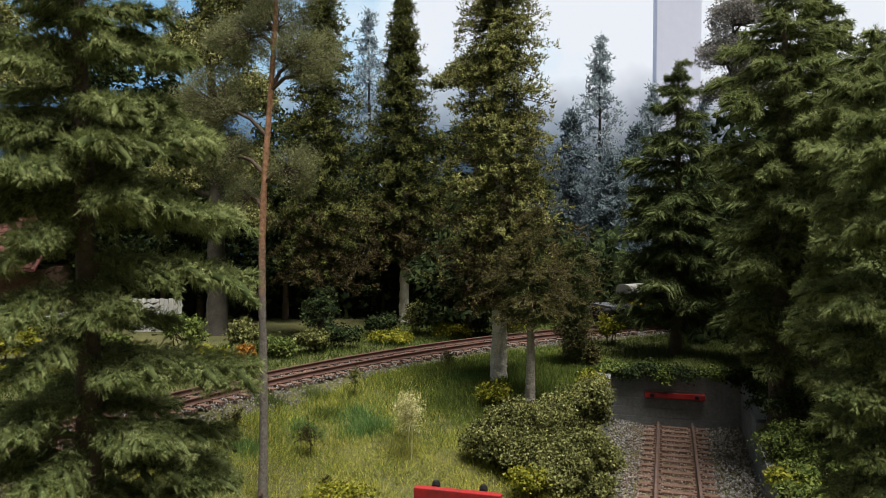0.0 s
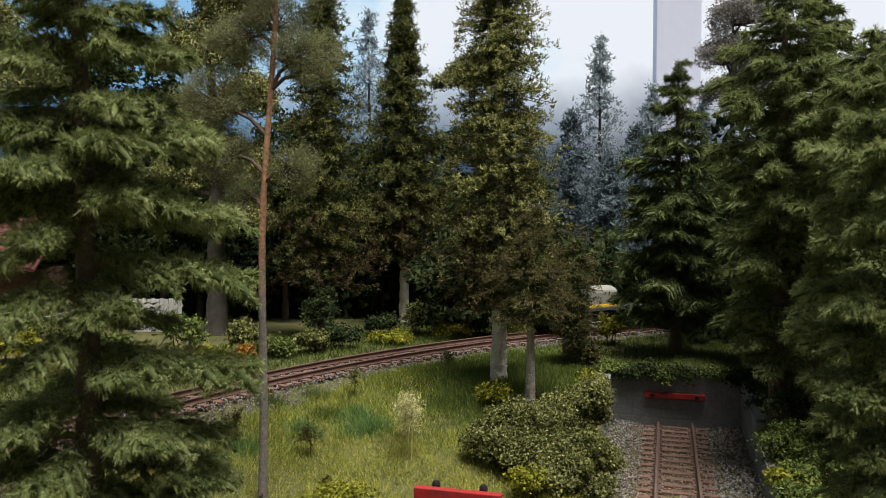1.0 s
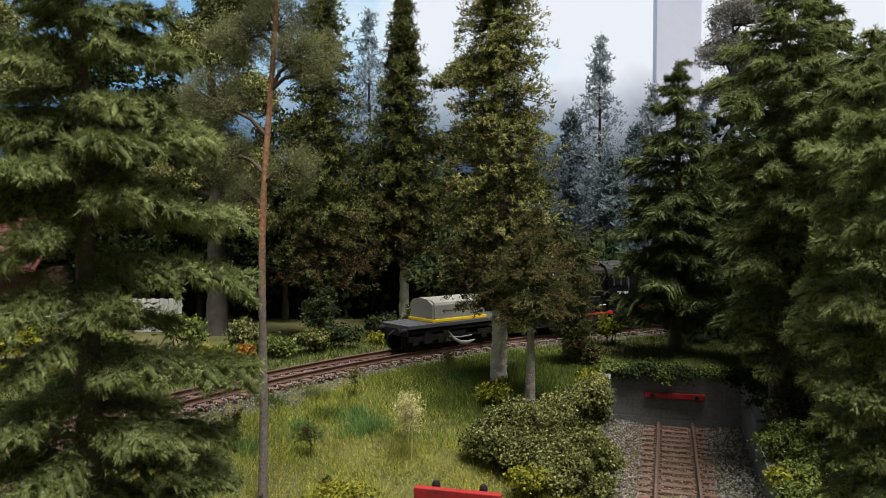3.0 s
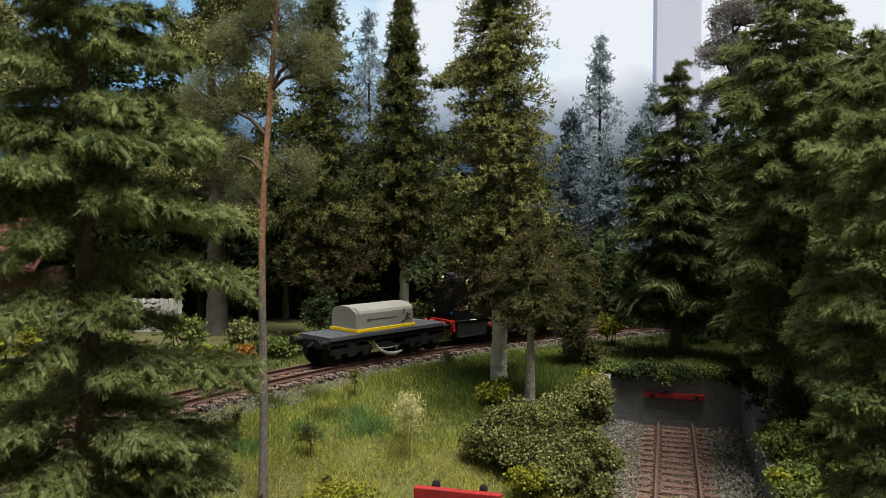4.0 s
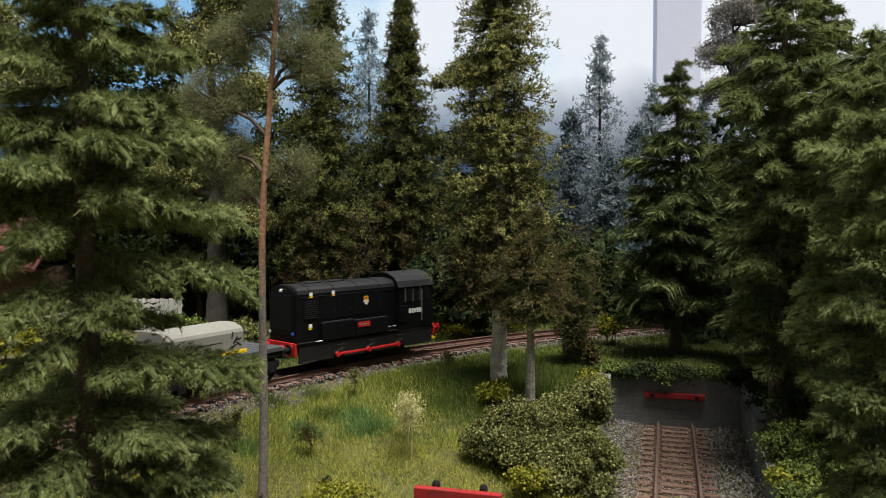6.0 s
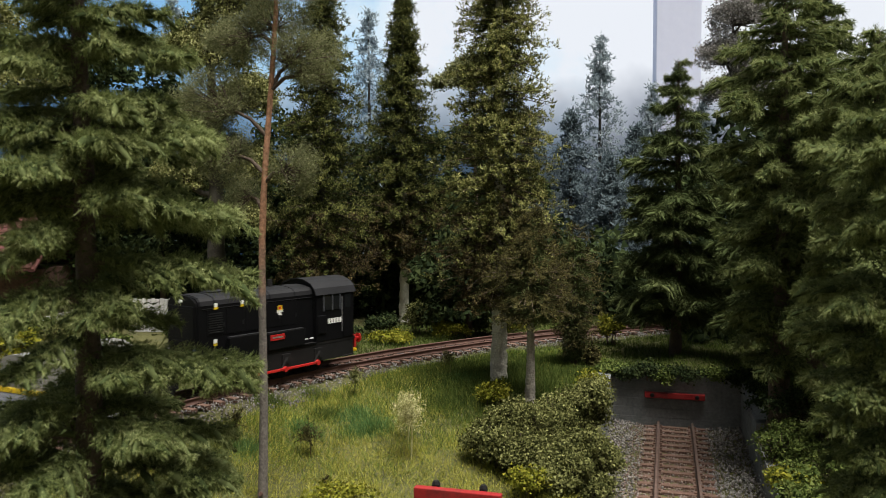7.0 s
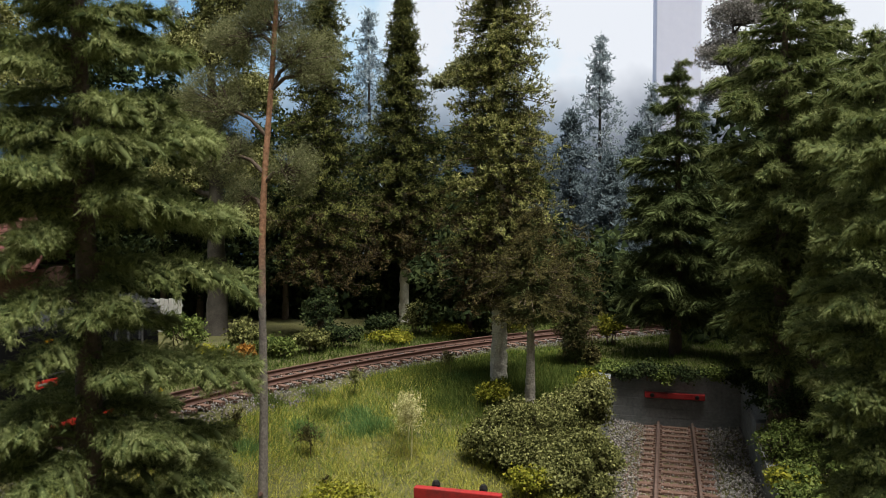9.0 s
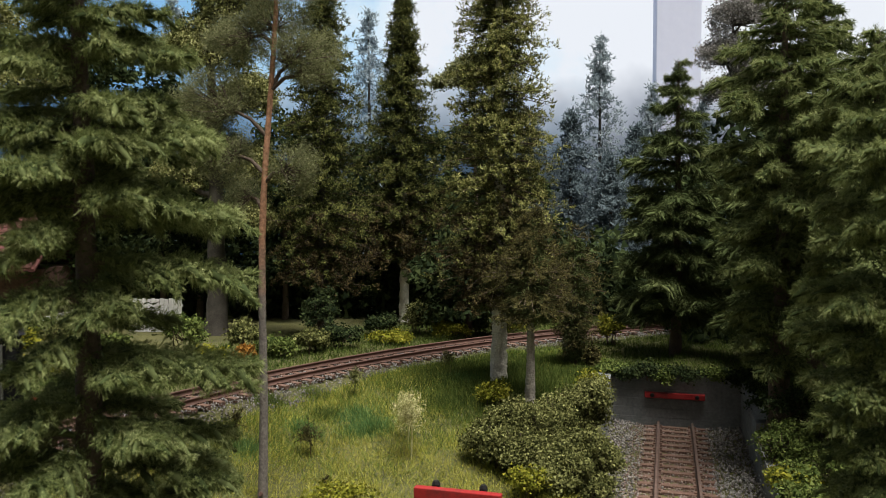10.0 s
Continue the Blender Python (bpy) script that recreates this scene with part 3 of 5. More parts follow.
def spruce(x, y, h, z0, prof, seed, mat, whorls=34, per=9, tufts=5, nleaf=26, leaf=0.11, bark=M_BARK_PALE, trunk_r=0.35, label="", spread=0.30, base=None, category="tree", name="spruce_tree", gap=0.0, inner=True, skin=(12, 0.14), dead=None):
    """A spruce whose short boughs end in many small leafy tufts."""
    rng = np.random.RandomState(seed)
    root = thing(name, x, y, gz(x, y) if base is None else base, 0, label, category)
    trunk_part(root, h, trunk_r, bark, (0, 0), 0.06, rng, seg=skin[0], rough=skin[1], steps=skin[0] * 9)
    limbs, C, W = [], [], []
    for k in range(whorls):
        q = (k + rng.uniform(0.2, 0.8)) / whorls
        rk = np.interp(q, *zip(*prof))
        n_b = max(4, int(per * (1 - 0.4 * q)))
        a0 = rng.uniform(0, 6.28)
        for b in range(n_b):
            if rng.uniform() < gap:
                continue
            az = a0 + 6.283 * (b + rng.uniform(-0.35, 0.35)) / n_b
            r = rk * rng.uniform(0.62, 1.14)
            zc = z0 + (h - z0) * q + rng.uniform(-0.75, 0.75)
            o, l = np.array([math.cos(az), math.sin(az), 0]), np.array([-math.sin(az), math.cos(az), 0])
            ss = np.linspace(0, 1, 4)
            dn = rng.uniform(0.15, 0.5)
            sp = o[None] * (ss * r)[:, None]
            sp[:, 2] = zc + r * (0.05 * ss - dn * ss ** 2 + 0.12 * ss ** 4)
            if inner:
                limbs.append(tube_np(sp, 0.04 * (1 - 0.8 * ss), 4))
            s = np.linspace(0.18, 1.0, tufts) + rng.uniform(-0.06, 0.06, tufts)
            lat = rng.normal(0, 0.16 * r, tufts) * s
            P = o[None] * (s * r)[:, None] + l[None] * lat[:, None]
            P[:, 2] = zc + r * (0.05 * s - dn * s ** 2 + 0.12 * s ** 4) + rng.uniform(-0.1, 0.12, tufts)
            C.append(P)
            W.append(np.repeat(o[None], tufts, 0))
    C, W = np.concatenate(C), np.concatenate(W)
    n = len(C)
    # dead brown boughs, also darkened for the crown's shade, become common towards its foot
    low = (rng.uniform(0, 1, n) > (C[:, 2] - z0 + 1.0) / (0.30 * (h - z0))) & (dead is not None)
    for pick, nm, m_, lb in ((~low, "crown", mat, ""), (low, "lower_crown", dead, "brown lower boughs, also darkened for crown shade")):
        if not pick.any():
            continue
        c, w = C[pick], W[pick]
        n = len(c)
        # each tuft is a short spray of twigs, the leaves sit along them
        m = n * nleaf
        idx = np.repeat(np.arange(n), nleaf)
        tw = spread * rng.uniform(0.55, 1.35, n)
        sprays = unit(w[:, None, :] * 0.55 + rng.normal(0, 0.7, (n, 5, 3)) + [0, 0, 0.15])
        d = sprays[idx, rng.randint(0, 5, m)]
        along = rng.uniform(0.05, 1.0, m) ** 0.8
        ctr = c[idx] + d * (along * tw[idx] * 1.35)[:, None] + rng.normal(0, 0.11, (m, 3)) * tw[idx][:, None]
        way = unit(d * 0.6 + rng.normal(0, 0.7, (m, 3)) + [0, 0, 0.15])
        V, F = blades(ctr, way, leaf * 1.4 * rng.uniform(0.6, 1.3, m), leaf * 0.55, rng, d * 0.4 + w[idx] * 0.5 + np.array([0, 0, 0.6]))
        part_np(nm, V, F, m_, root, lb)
    finish_trunk(root, [])
    if inner:
        part_np("bough", *merge(limbs), M_BARK_BROWN, root)
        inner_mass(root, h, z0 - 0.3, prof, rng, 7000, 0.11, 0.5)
    return root


def leafy(x, y, clumps, seed, mat, nclump=14, nleaf=40, leaf=0.11, bark=M_BARK, trunk_h=0.0, trunk_r=0.3, label="", name="leafy_tree", category="tree", base=None, group="", twigs=True, blade=False, spread=0.24, lean=(0, 0)):
    """A trunk, limbs to each mass of the crown, and small leaves in clumps. clumps: rows of (x, y, z, rx, ry, rz) about the foot."""
    rng = np.random.RandomState(seed)
    root = thing(name, x, y, gz(x, y) if base is None else base, 0, label, category, group)
    path = None
    if trunk_h:
        path = trunk_part(root, trunk_h, trunk_r, bark, lean, 0.12, rng, seg=12, rough=0.12)
    limbs, ctrs, outs = [], [], []
    for cx, cy, cz, rx, ry, rz in clumps:
        n = int(nclump * max(0.3, rx * ry * rz) ** 0.66)
        d = unit(rng.normal(size=(n, 3)))
        d[:, 2] = np.where(d[:, 2] < -0.3, -d[:, 2] * 0.6, d[:, 2])
        P = np.array([cx, cy, cz]) + d * np.array([rx, ry, rz]) * rng.uniform(0.55, 1.05, (n, 1)) ** 0.7
        if path is not None:
            i = np.argmin(np.abs(path[:, 2] - max(0.3 * trunk_h, cz - 0.5 * rz)))
            a = path[i]
        else:
            a = np.array([cx * 0.6, cy * 0.6, -0.05])
        hub = a + (np.array([cx, cy, cz]) - a) * 0.7
        r0 = trunk_r * 0.35 if trunk_h else 0.05
        limbs.append(tube_np(np.array([a, (a + hub) / 2 + rng.normal(0, 0.1, 3), hub]), [r0, r0 * 0.7, r0 * 0.45], 5))
        if twigs:
            for p in P[:: 2][:100]:
                limbs.append(tube_np(np.array([hub, (hub + p) / 2 + rng.normal(0, 0.08, 3), p]), [r0 * 0.4, 0.025, 0.015], 3))
        ctrs.append(P)
        outs.append(d)
    C, D = np.concatenate(ctrs), np.concatenate(outs)
    idx = np.repeat(np.arange(len(C)), nleaf)
    ctr = C[idx] + rng.normal(0, spread, (len(idx), 3)) * np.array([1, 1, 0.75])
    if blade:
        V, F = blades(ctr, unit(D[idx] * 0.7 + rng.normal(0, 0.6, (len(idx), 3))), leaf * rng.uniform(0.6, 1.3, len(idx)), 0.03, rng)
    else:
        V, F = flakes(ctr, leaf, D[idx] * 0.8 + np.array([0, 0, 0.5]), rng)
    part_np("crown" if trunk_h else "foliage", V, F, mat, root)
    if trunk_h:
        finish_trunk(root, limbs)
    else:
        V, F = merge(limbs)
        part_np("stem", V, F, bark, root)
    return root


# near firs
fir(-9.1, 20.0, 23.5, 2.6, [(0, 4.0), (0.25, 4.0), (0.45, 3.3), (0.62, 2.2), (0.8, 1.6), (1, 0.4)], 11, M_FIR, 15, 8, (0.20, 8, 0.21, 0.024), trunk_r=0.42, label="tall green fir with flat drooping fuzzy boughs",
    tiers=[(2.6, 3.4), (3.9, 3.9), (5.3, 3.6), (7.0, 4.5), (8.2, 1.8), (9.3, 4.4), (10.7, 4.1), (11.7, 2.4), (12.8, 3.6), (13.7, 2.4), (14.8, 2.9), (15.9, 2.3), (17.0, 2.2), (18.2, 1.9), (19.5, 1.5), (20.8, 1.1), (22, 0.7)])
fir(11.6, 20.0, 14.7, 1.8, [(0, 1.7), (0.3, 2.2), (0.55, 2.7), (0.8, 2.3), (1, 0.7)], 12, M_FIR, 12, 9, (0.19, 8, 0.19, 0.024), trunk_r=0.4, label="dense green fir with layered fuzzy boughs")
fir(16.4, 30.0, 16.6, 2.8, [(0, 2.2), (0.3, 3.0), (0.6, 3.3), (0.8, 2.5), (1, 0.6)], 17, M_FIR, 13, 9, (0.25, 8, 0.23, 0.030), trunk_r=0.4, label="broad green fir with long fuzzy boughs on the bank")
fir(14.6, 34.0, 19.4, 2.0, [(0, 1.8), (0.15, 2.2), (0.35, 3.1), (0.6, 3.3), (0.8, 2.5), (1, 0.6)], 13, M_FIR, 15, 9, (0.25, 8, 0.23, 0.030), trunk_r=0.45, label="broad green fir with drooping fuzzy boughs")
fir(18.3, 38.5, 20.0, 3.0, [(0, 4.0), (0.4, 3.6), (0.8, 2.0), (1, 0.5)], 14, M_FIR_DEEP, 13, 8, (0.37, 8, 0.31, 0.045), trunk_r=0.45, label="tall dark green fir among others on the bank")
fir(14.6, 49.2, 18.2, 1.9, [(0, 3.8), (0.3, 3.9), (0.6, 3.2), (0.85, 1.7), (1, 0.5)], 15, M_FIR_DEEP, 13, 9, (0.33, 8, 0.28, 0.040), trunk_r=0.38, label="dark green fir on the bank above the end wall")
fir(19.3, 45.0, 15.5, 2.0, [(0, 4.4), (0.4, 3.8), (0.8, 1.9), (1, 0.4)], 16, M_FIR_DEEP, 12, 8, (0.39, 8, 0.32, 0.046), trunk_r=0.38, label="fir on the bank, its shade put into dark green")
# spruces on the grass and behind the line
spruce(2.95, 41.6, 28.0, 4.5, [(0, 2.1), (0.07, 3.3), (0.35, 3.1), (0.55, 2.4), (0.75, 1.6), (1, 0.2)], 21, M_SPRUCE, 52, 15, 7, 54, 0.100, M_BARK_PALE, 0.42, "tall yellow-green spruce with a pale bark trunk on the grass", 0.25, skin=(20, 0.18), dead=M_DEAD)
spruce(4.15, 37.6, 9.0, 4.6, [(0, 1.7), (0.15, 2.4), (0.5, 1.9), (1, 0.4)], 22, M_BROWN, 12, 10, 7, 60, 0.085, M_BARK_MID, 0.27, "smaller spruce with brown lower boughs and grey trunk", 0.27)
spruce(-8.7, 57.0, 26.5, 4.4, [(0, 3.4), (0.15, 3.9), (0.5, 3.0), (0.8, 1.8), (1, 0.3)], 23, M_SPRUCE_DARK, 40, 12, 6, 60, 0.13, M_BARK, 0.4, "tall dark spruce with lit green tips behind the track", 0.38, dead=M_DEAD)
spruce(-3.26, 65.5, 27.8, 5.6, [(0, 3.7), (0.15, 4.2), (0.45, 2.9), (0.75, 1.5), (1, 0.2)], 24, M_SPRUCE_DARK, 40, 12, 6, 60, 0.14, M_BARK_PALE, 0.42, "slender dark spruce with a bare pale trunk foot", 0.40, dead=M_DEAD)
spruce(7.7, 46.0, 7.6, 0.8, [(0, 1.0), (0.3, 1.6), (0.7, 1.8), (1, 0.8)], 25, M_BROWN, 14, 9, 5, 36, 0.09, M_BARK_BROWN, 0.25, "dark brownish young tree beside the spruces", 0.30)
# pine with a bare orange trunk
def build_pine():
    rng = np.random.RandomState(77)
    x, y = -6.75, 29.0
    root = thing("pine_tree", x, y, gz(x, y), 0, "tall thin pine with orange upper bark and airy crown", "tree")
    s = np.linspace(0, 1, 60)
    path = np.stack([0.72 * s + 0.06 * np.sin(s * 9) - 0.20 * np.sin(s * 3.14), 0.06 * np.sin(s * 7), -0.3 + 20.0 * s], -1)
    V, F = tube_np(path, 0.175 * (1 - 0.55 * s) * (1 + 0.35 * np.exp(-s * 30)), 12, 0.07, rng)
    m, nt, b = nodes("pine_bark", 0.9)
    tc = nt.nodes.new("ShaderNodeTexCoord")
    sp = nt.nodes.new("ShaderNodeSeparateXYZ")
    nt.links.new(tc.outputs["Object"], sp.inputs[0])
    h = maths(nt, "ADD", maths(nt, "MULTIPLY", sp.outputs[2], 5.0), maths(nt, "MULTIPLY", noise_of(nt, 150, 4), 0.16))
    base = ramp(nt, h, [(0.44, (0.17, 0.15, 0.135)), (0.58, (0.40, 0.215, 0.13))])
    fine = noise_of(nt, 900, 5)
    nt.links.new(mixed(nt, 0.7, base, ramp(nt, fine, [(0.3, (0.3, 0.3, 0.3)), (0.7, (1.25, 1.25, 1.25))]), "MULTIPLY"), b.inputs["Base Color"])
    bumped(nt, b, fine, 0.0005)
    part_np("trunk", V, F, m, root, "grey foot turning to orange bark", True)
    bm = bmesh.new()
    cyl(bm, (0.0, -0.19, 0.42), (0.0, -0.26, 0.44), 0.09, 0.07, 10)
    part("painted_mark", bm, M_RUST, root, "small rust-red mark on the bark")
    limbs, C, D = [], [], []
    # (mass centre, its radii, height at which its branch leaves the trunk)
    masses = [((1.5, 0.2, 16.7), (1.5, 1.0, 0.9), 15.4), ((0.6, 0.5, 18.0), (1.3, 1.0, 0.7), 16.6), ((2.1, 0.0, 16.0), (0.9, 0.7, 0.5), 15.4), ((1.35, -0.3, 12.4), (0.75, 0.6, 1.0), 11.9), ((-1.7, 0.3, 15.0), (1.5, 0.9, 1.2), 13.6), ((-1.5, 0.4, 13.2), (1.3, 0.8, 1.2), 12.4), ((-0.9, 0.5, 17.3), (1.3, 1.0, 0.8), 17.0), ((-0.7, 0.5, 11.6), (0.7, 0.6, 0.9), 11.0), ((0.7, 0.4, 19.2), (1.7, 1.3, 0.7), 18.6)]
    for ctr, rad, zb in masses:
        ctr, rad = np.array(ctr), np.array(rad)
        a = path[np.argmin(np.abs(path[:, 2] - zb))]
        hub = a + (ctr - a) * 0.62 + [0, 0, 0.1]
        limbs.append(tube_np(np.array([a, (a + hub) / 2 + [0, 0, 0.18], hub]), [0.095, 0.07, 0.05], 7, 0.12, rng))
        n = int(75 * (rad[0] * rad[1] * rad[2]) ** 0.66)
        d = unit(rng.normal(size=(n, 3)))
        P = ctr + d * rad * rng.uniform(0.25, 1.0, (n, 1)) ** 0.5
        for p in P[::2]:
            limbs.append(tube_np(np.array([hub, (hub + p) / 2 + rng.normal(0, 0.12, 3), p]), [0.035, 0.022, 0.012], 3))
        C.append(P)
        D.append(d)
    V, F = merge(limbs)
    part_np("branch", V, F, M_BARK_BROWN, root)
    C, D = np.concatenate(C), np.concatenate(D)
    idx = np.repeat(np.arange(len(C)), 105)
    ctr = C[idx] + rng.normal(0, 0.17, (len(idx), 3))
    V, F = blades(ctr, unit(D[idx] * 0.6 + rng.normal(0, 0.7, (len(idx), 3)) + [0, 0, 0.25]), 0.13 * rng.uniform(0.6, 1.3, len(idx)), 0.024, rng)
    part_np("crown", V, F, M_PINE, root)


build_pine()

# large leafy trees behind the line
leafy(-16.9, 58.5, [(-0.6, 0, 20.5, 3.4, 2.6, 3.2), (1.6, 0, 24.0, 2.8, 2.4, 3.6), (-1.6, 0, 26.5, 2.6, 2.4, 2.4), (2.6, -0.5, 17.0, 2.2, 2.0, 2.6), (-1.8, 0.4, 15.6, 2.4, 2.0, 2.4), (3.2, -0.6, 12.0, 1.9, 1.8, 2.2), (-2.6, -0.5, 11.4, 2.0, 1.8, 2.0), (2.7, -1.0, 8.4, 2.2, 1.8, 1.8), (0.5, 0.5, 13.0, 2.5, 2.0, 2.2)], 32, M_LEAF_TALL, 78, 28, 0.105, M_BARK, 24, 0.85, "tall broadleaf tree with small olive leaves and thick grey trunk")
leafy(-30.2, 50.0, [(4.2, 0, 17.0, 2.6, 2.2, 1.8), (1.7, 0, 20.5, 3.0, 2.4, 2.2), (4.4, 0, 13.8, 1.9, 1.6, 1.2), (0.7, 0, 14, 2.6, 2.0, 2.0)], 33, M_LEAF_TALL, 26, 24, 0.12, M_BARK, 19, 0.5, "leafy tree with dark crooked limbs near the house")
leafy(2.6, 63.0, [(-1.6, 0, 19.3, 1.9, 1.3, 0.7), (0.0, 0, 20.6, 2.0, 1.5, 0.9), (-0.8, 0, 20.0, 1.6, 1.2, 0.7)], 34, M_PINE, 60, 50, 0.11, M_BARK_BROWN, 19.5, 0.26, "flat-topped pine with a thin bare trunk", "pine_tree")
leafy(22.6, 62.0, [(0.8, 0, 24.0, 2.6, 2.2, 2.6), (-0.6, 0, 21.0, 2.2, 2.0, 2.2), (1.5, 0, 19.0, 2.4, 2.0, 2.6), (-1.0, 0, 18.2, 1.5, 1.4, 1.4)], 35, M_GREY_TWIG, 50, 34, 0.09, M_BARK, 24, 0.4, "grey twiggy half-bare tree behind the firs")
# filler trees; the wood's shaded interior is put into their leaf colour
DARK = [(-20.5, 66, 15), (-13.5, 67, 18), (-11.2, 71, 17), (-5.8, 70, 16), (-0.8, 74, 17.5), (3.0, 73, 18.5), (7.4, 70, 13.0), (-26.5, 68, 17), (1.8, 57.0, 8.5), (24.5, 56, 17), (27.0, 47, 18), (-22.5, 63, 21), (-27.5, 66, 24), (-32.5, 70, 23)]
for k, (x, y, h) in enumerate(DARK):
    leafy(x, y, [(0, 0, h * 0.82, 2.3, 1.8, h * 0.17), (-1.3, -0.2, h * 0.52, 2.8, 1.8, h * 0.26), (1.4, -0.2, h * 0.45, 2.8, 1.8, h * 0.26), (0, -0.4, h * 0.2, 3.6, 1.8, h * 0.2)], 400 + k, M_LEAF_DARK, 15, 16, 0.24, M_BARK_BROWN, h * 0.8, 0.3, "dense tree of the wood, its shade put into dark leaves", group="dark wood behind the line", spread=0.34, twigs=False)



def undergrowth():
    """Dark twigs and leaves closing the wood behind the line, shade in their colour."""
    rng = np.random.RandomState(91)
    n = 26000
    x, y = rng.uniform(-40, 21, n), rng.uniform(67, 80, n)
    top = 10 + 3.5 * np.sin(x * 0.55) + 2.0 * np.sin(x * 1.7 + 1) + 1.2 * np.sin(x * 3.9)
    top = np.where(x > 9, top * 0.5, top)
    z = 2 + top * rng.uniform(0, 1, n) ** 1.15
    m = 13000
    x2, y2 = rng.uniform(17, 48, m), rng.uniform(52, 66, m)
    z2 = 2 + (15 + 3 * np.sin(x2 * 0.6)) * rng.uniform(0, 1, m) ** 1.1
    P = np.stack([np.concatenate([x, x2]), np.concatenate([y, y2]), np.concatenate([z, z2])], -1)
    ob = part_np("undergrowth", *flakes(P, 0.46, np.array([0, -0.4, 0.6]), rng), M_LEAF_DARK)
    tagged(ob, "dense undergrowth behind the track, the wood's shade in its dark colour", "undergrowth", kind="stuff")


undergrowth()
# far trees of the backdrop picture, built solid, haze put into their colours
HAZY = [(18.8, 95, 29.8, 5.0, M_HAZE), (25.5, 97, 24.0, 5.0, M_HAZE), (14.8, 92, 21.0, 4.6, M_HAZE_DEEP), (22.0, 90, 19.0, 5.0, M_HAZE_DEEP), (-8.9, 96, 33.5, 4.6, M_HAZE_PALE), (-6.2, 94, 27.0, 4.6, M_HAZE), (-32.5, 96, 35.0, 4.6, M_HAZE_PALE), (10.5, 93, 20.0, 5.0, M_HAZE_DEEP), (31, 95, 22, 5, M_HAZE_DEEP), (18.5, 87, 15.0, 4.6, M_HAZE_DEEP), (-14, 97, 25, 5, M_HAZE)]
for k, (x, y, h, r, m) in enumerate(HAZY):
    spruce(x, y, h, 2.0, [(0, r), (0.4, r * 0.85), (0.62, r * 0.75), (0.8, r * 0.42), (1, 0.15)], 500 + k, m, 30, 8, 4, 19, 0.33, M_BARK, 0.4, "distant fir with haze painted into its blue-grey colour", 0.6, 2.0, gap=0.08, name="distant_fir", inner=False)


# ---- shrubs and plants ----
def shrub(x, y, r, h, seed, mat, label, nclump=16, nleaf=30, leaf=0.09, name="shrub", group="", lobes=4, bark=M_BARK_BROWN, spread=0.16, base=None):
    rng = np.random.RandomState(seed)
    cl = [(0, 0, h * 0.5, r * 0.8, r * 0.75, h * 0.5)]
    for k in range(lobes):
        a = rng.uniform(0, 6.28)
        cl.append((0.55 * r * math.cos(a), 0.5 * r * math.sin(a), h * rng.uniform(0.3, 0.75), r * 0.5, r * 0.5, h * 0.36))
    return leafy(x, y, cl, seed, mat, nclump, nleaf, leaf, bark, 0, 0.1, label, name, "shrub", base, group, spread=spread)


HEDGE = [(2.0, 32.6, 1.35, 1.9), (3.3, 31.6, 1.3, 1.75), (4.6, 33.0, 1.5, 2.5), (5.9, 34.0, 1.4, 2.5), (6.3, 32.2, 1.25, 2.1), (4.8, 30.6, 1.2, 1.3), (3.0, 33.4, 1.3, 2.1), (4.0, 30.0, 1.1, 1.2), (5.2, 31.4, 1.2, 1.75), (6.9, 35.8, 0.8, 1.5), (5.9, 30.4, 1.1, 1.35)]
for k, (x, y, r, h) in enumerate(HEDGE):
    shrub(x, y, r, h, 600 + k, M_LEAF, "rounded olive-green leafy bush beside the siding", 66, 46, 0.066, group="bushes beside the siding", spread=0.15)
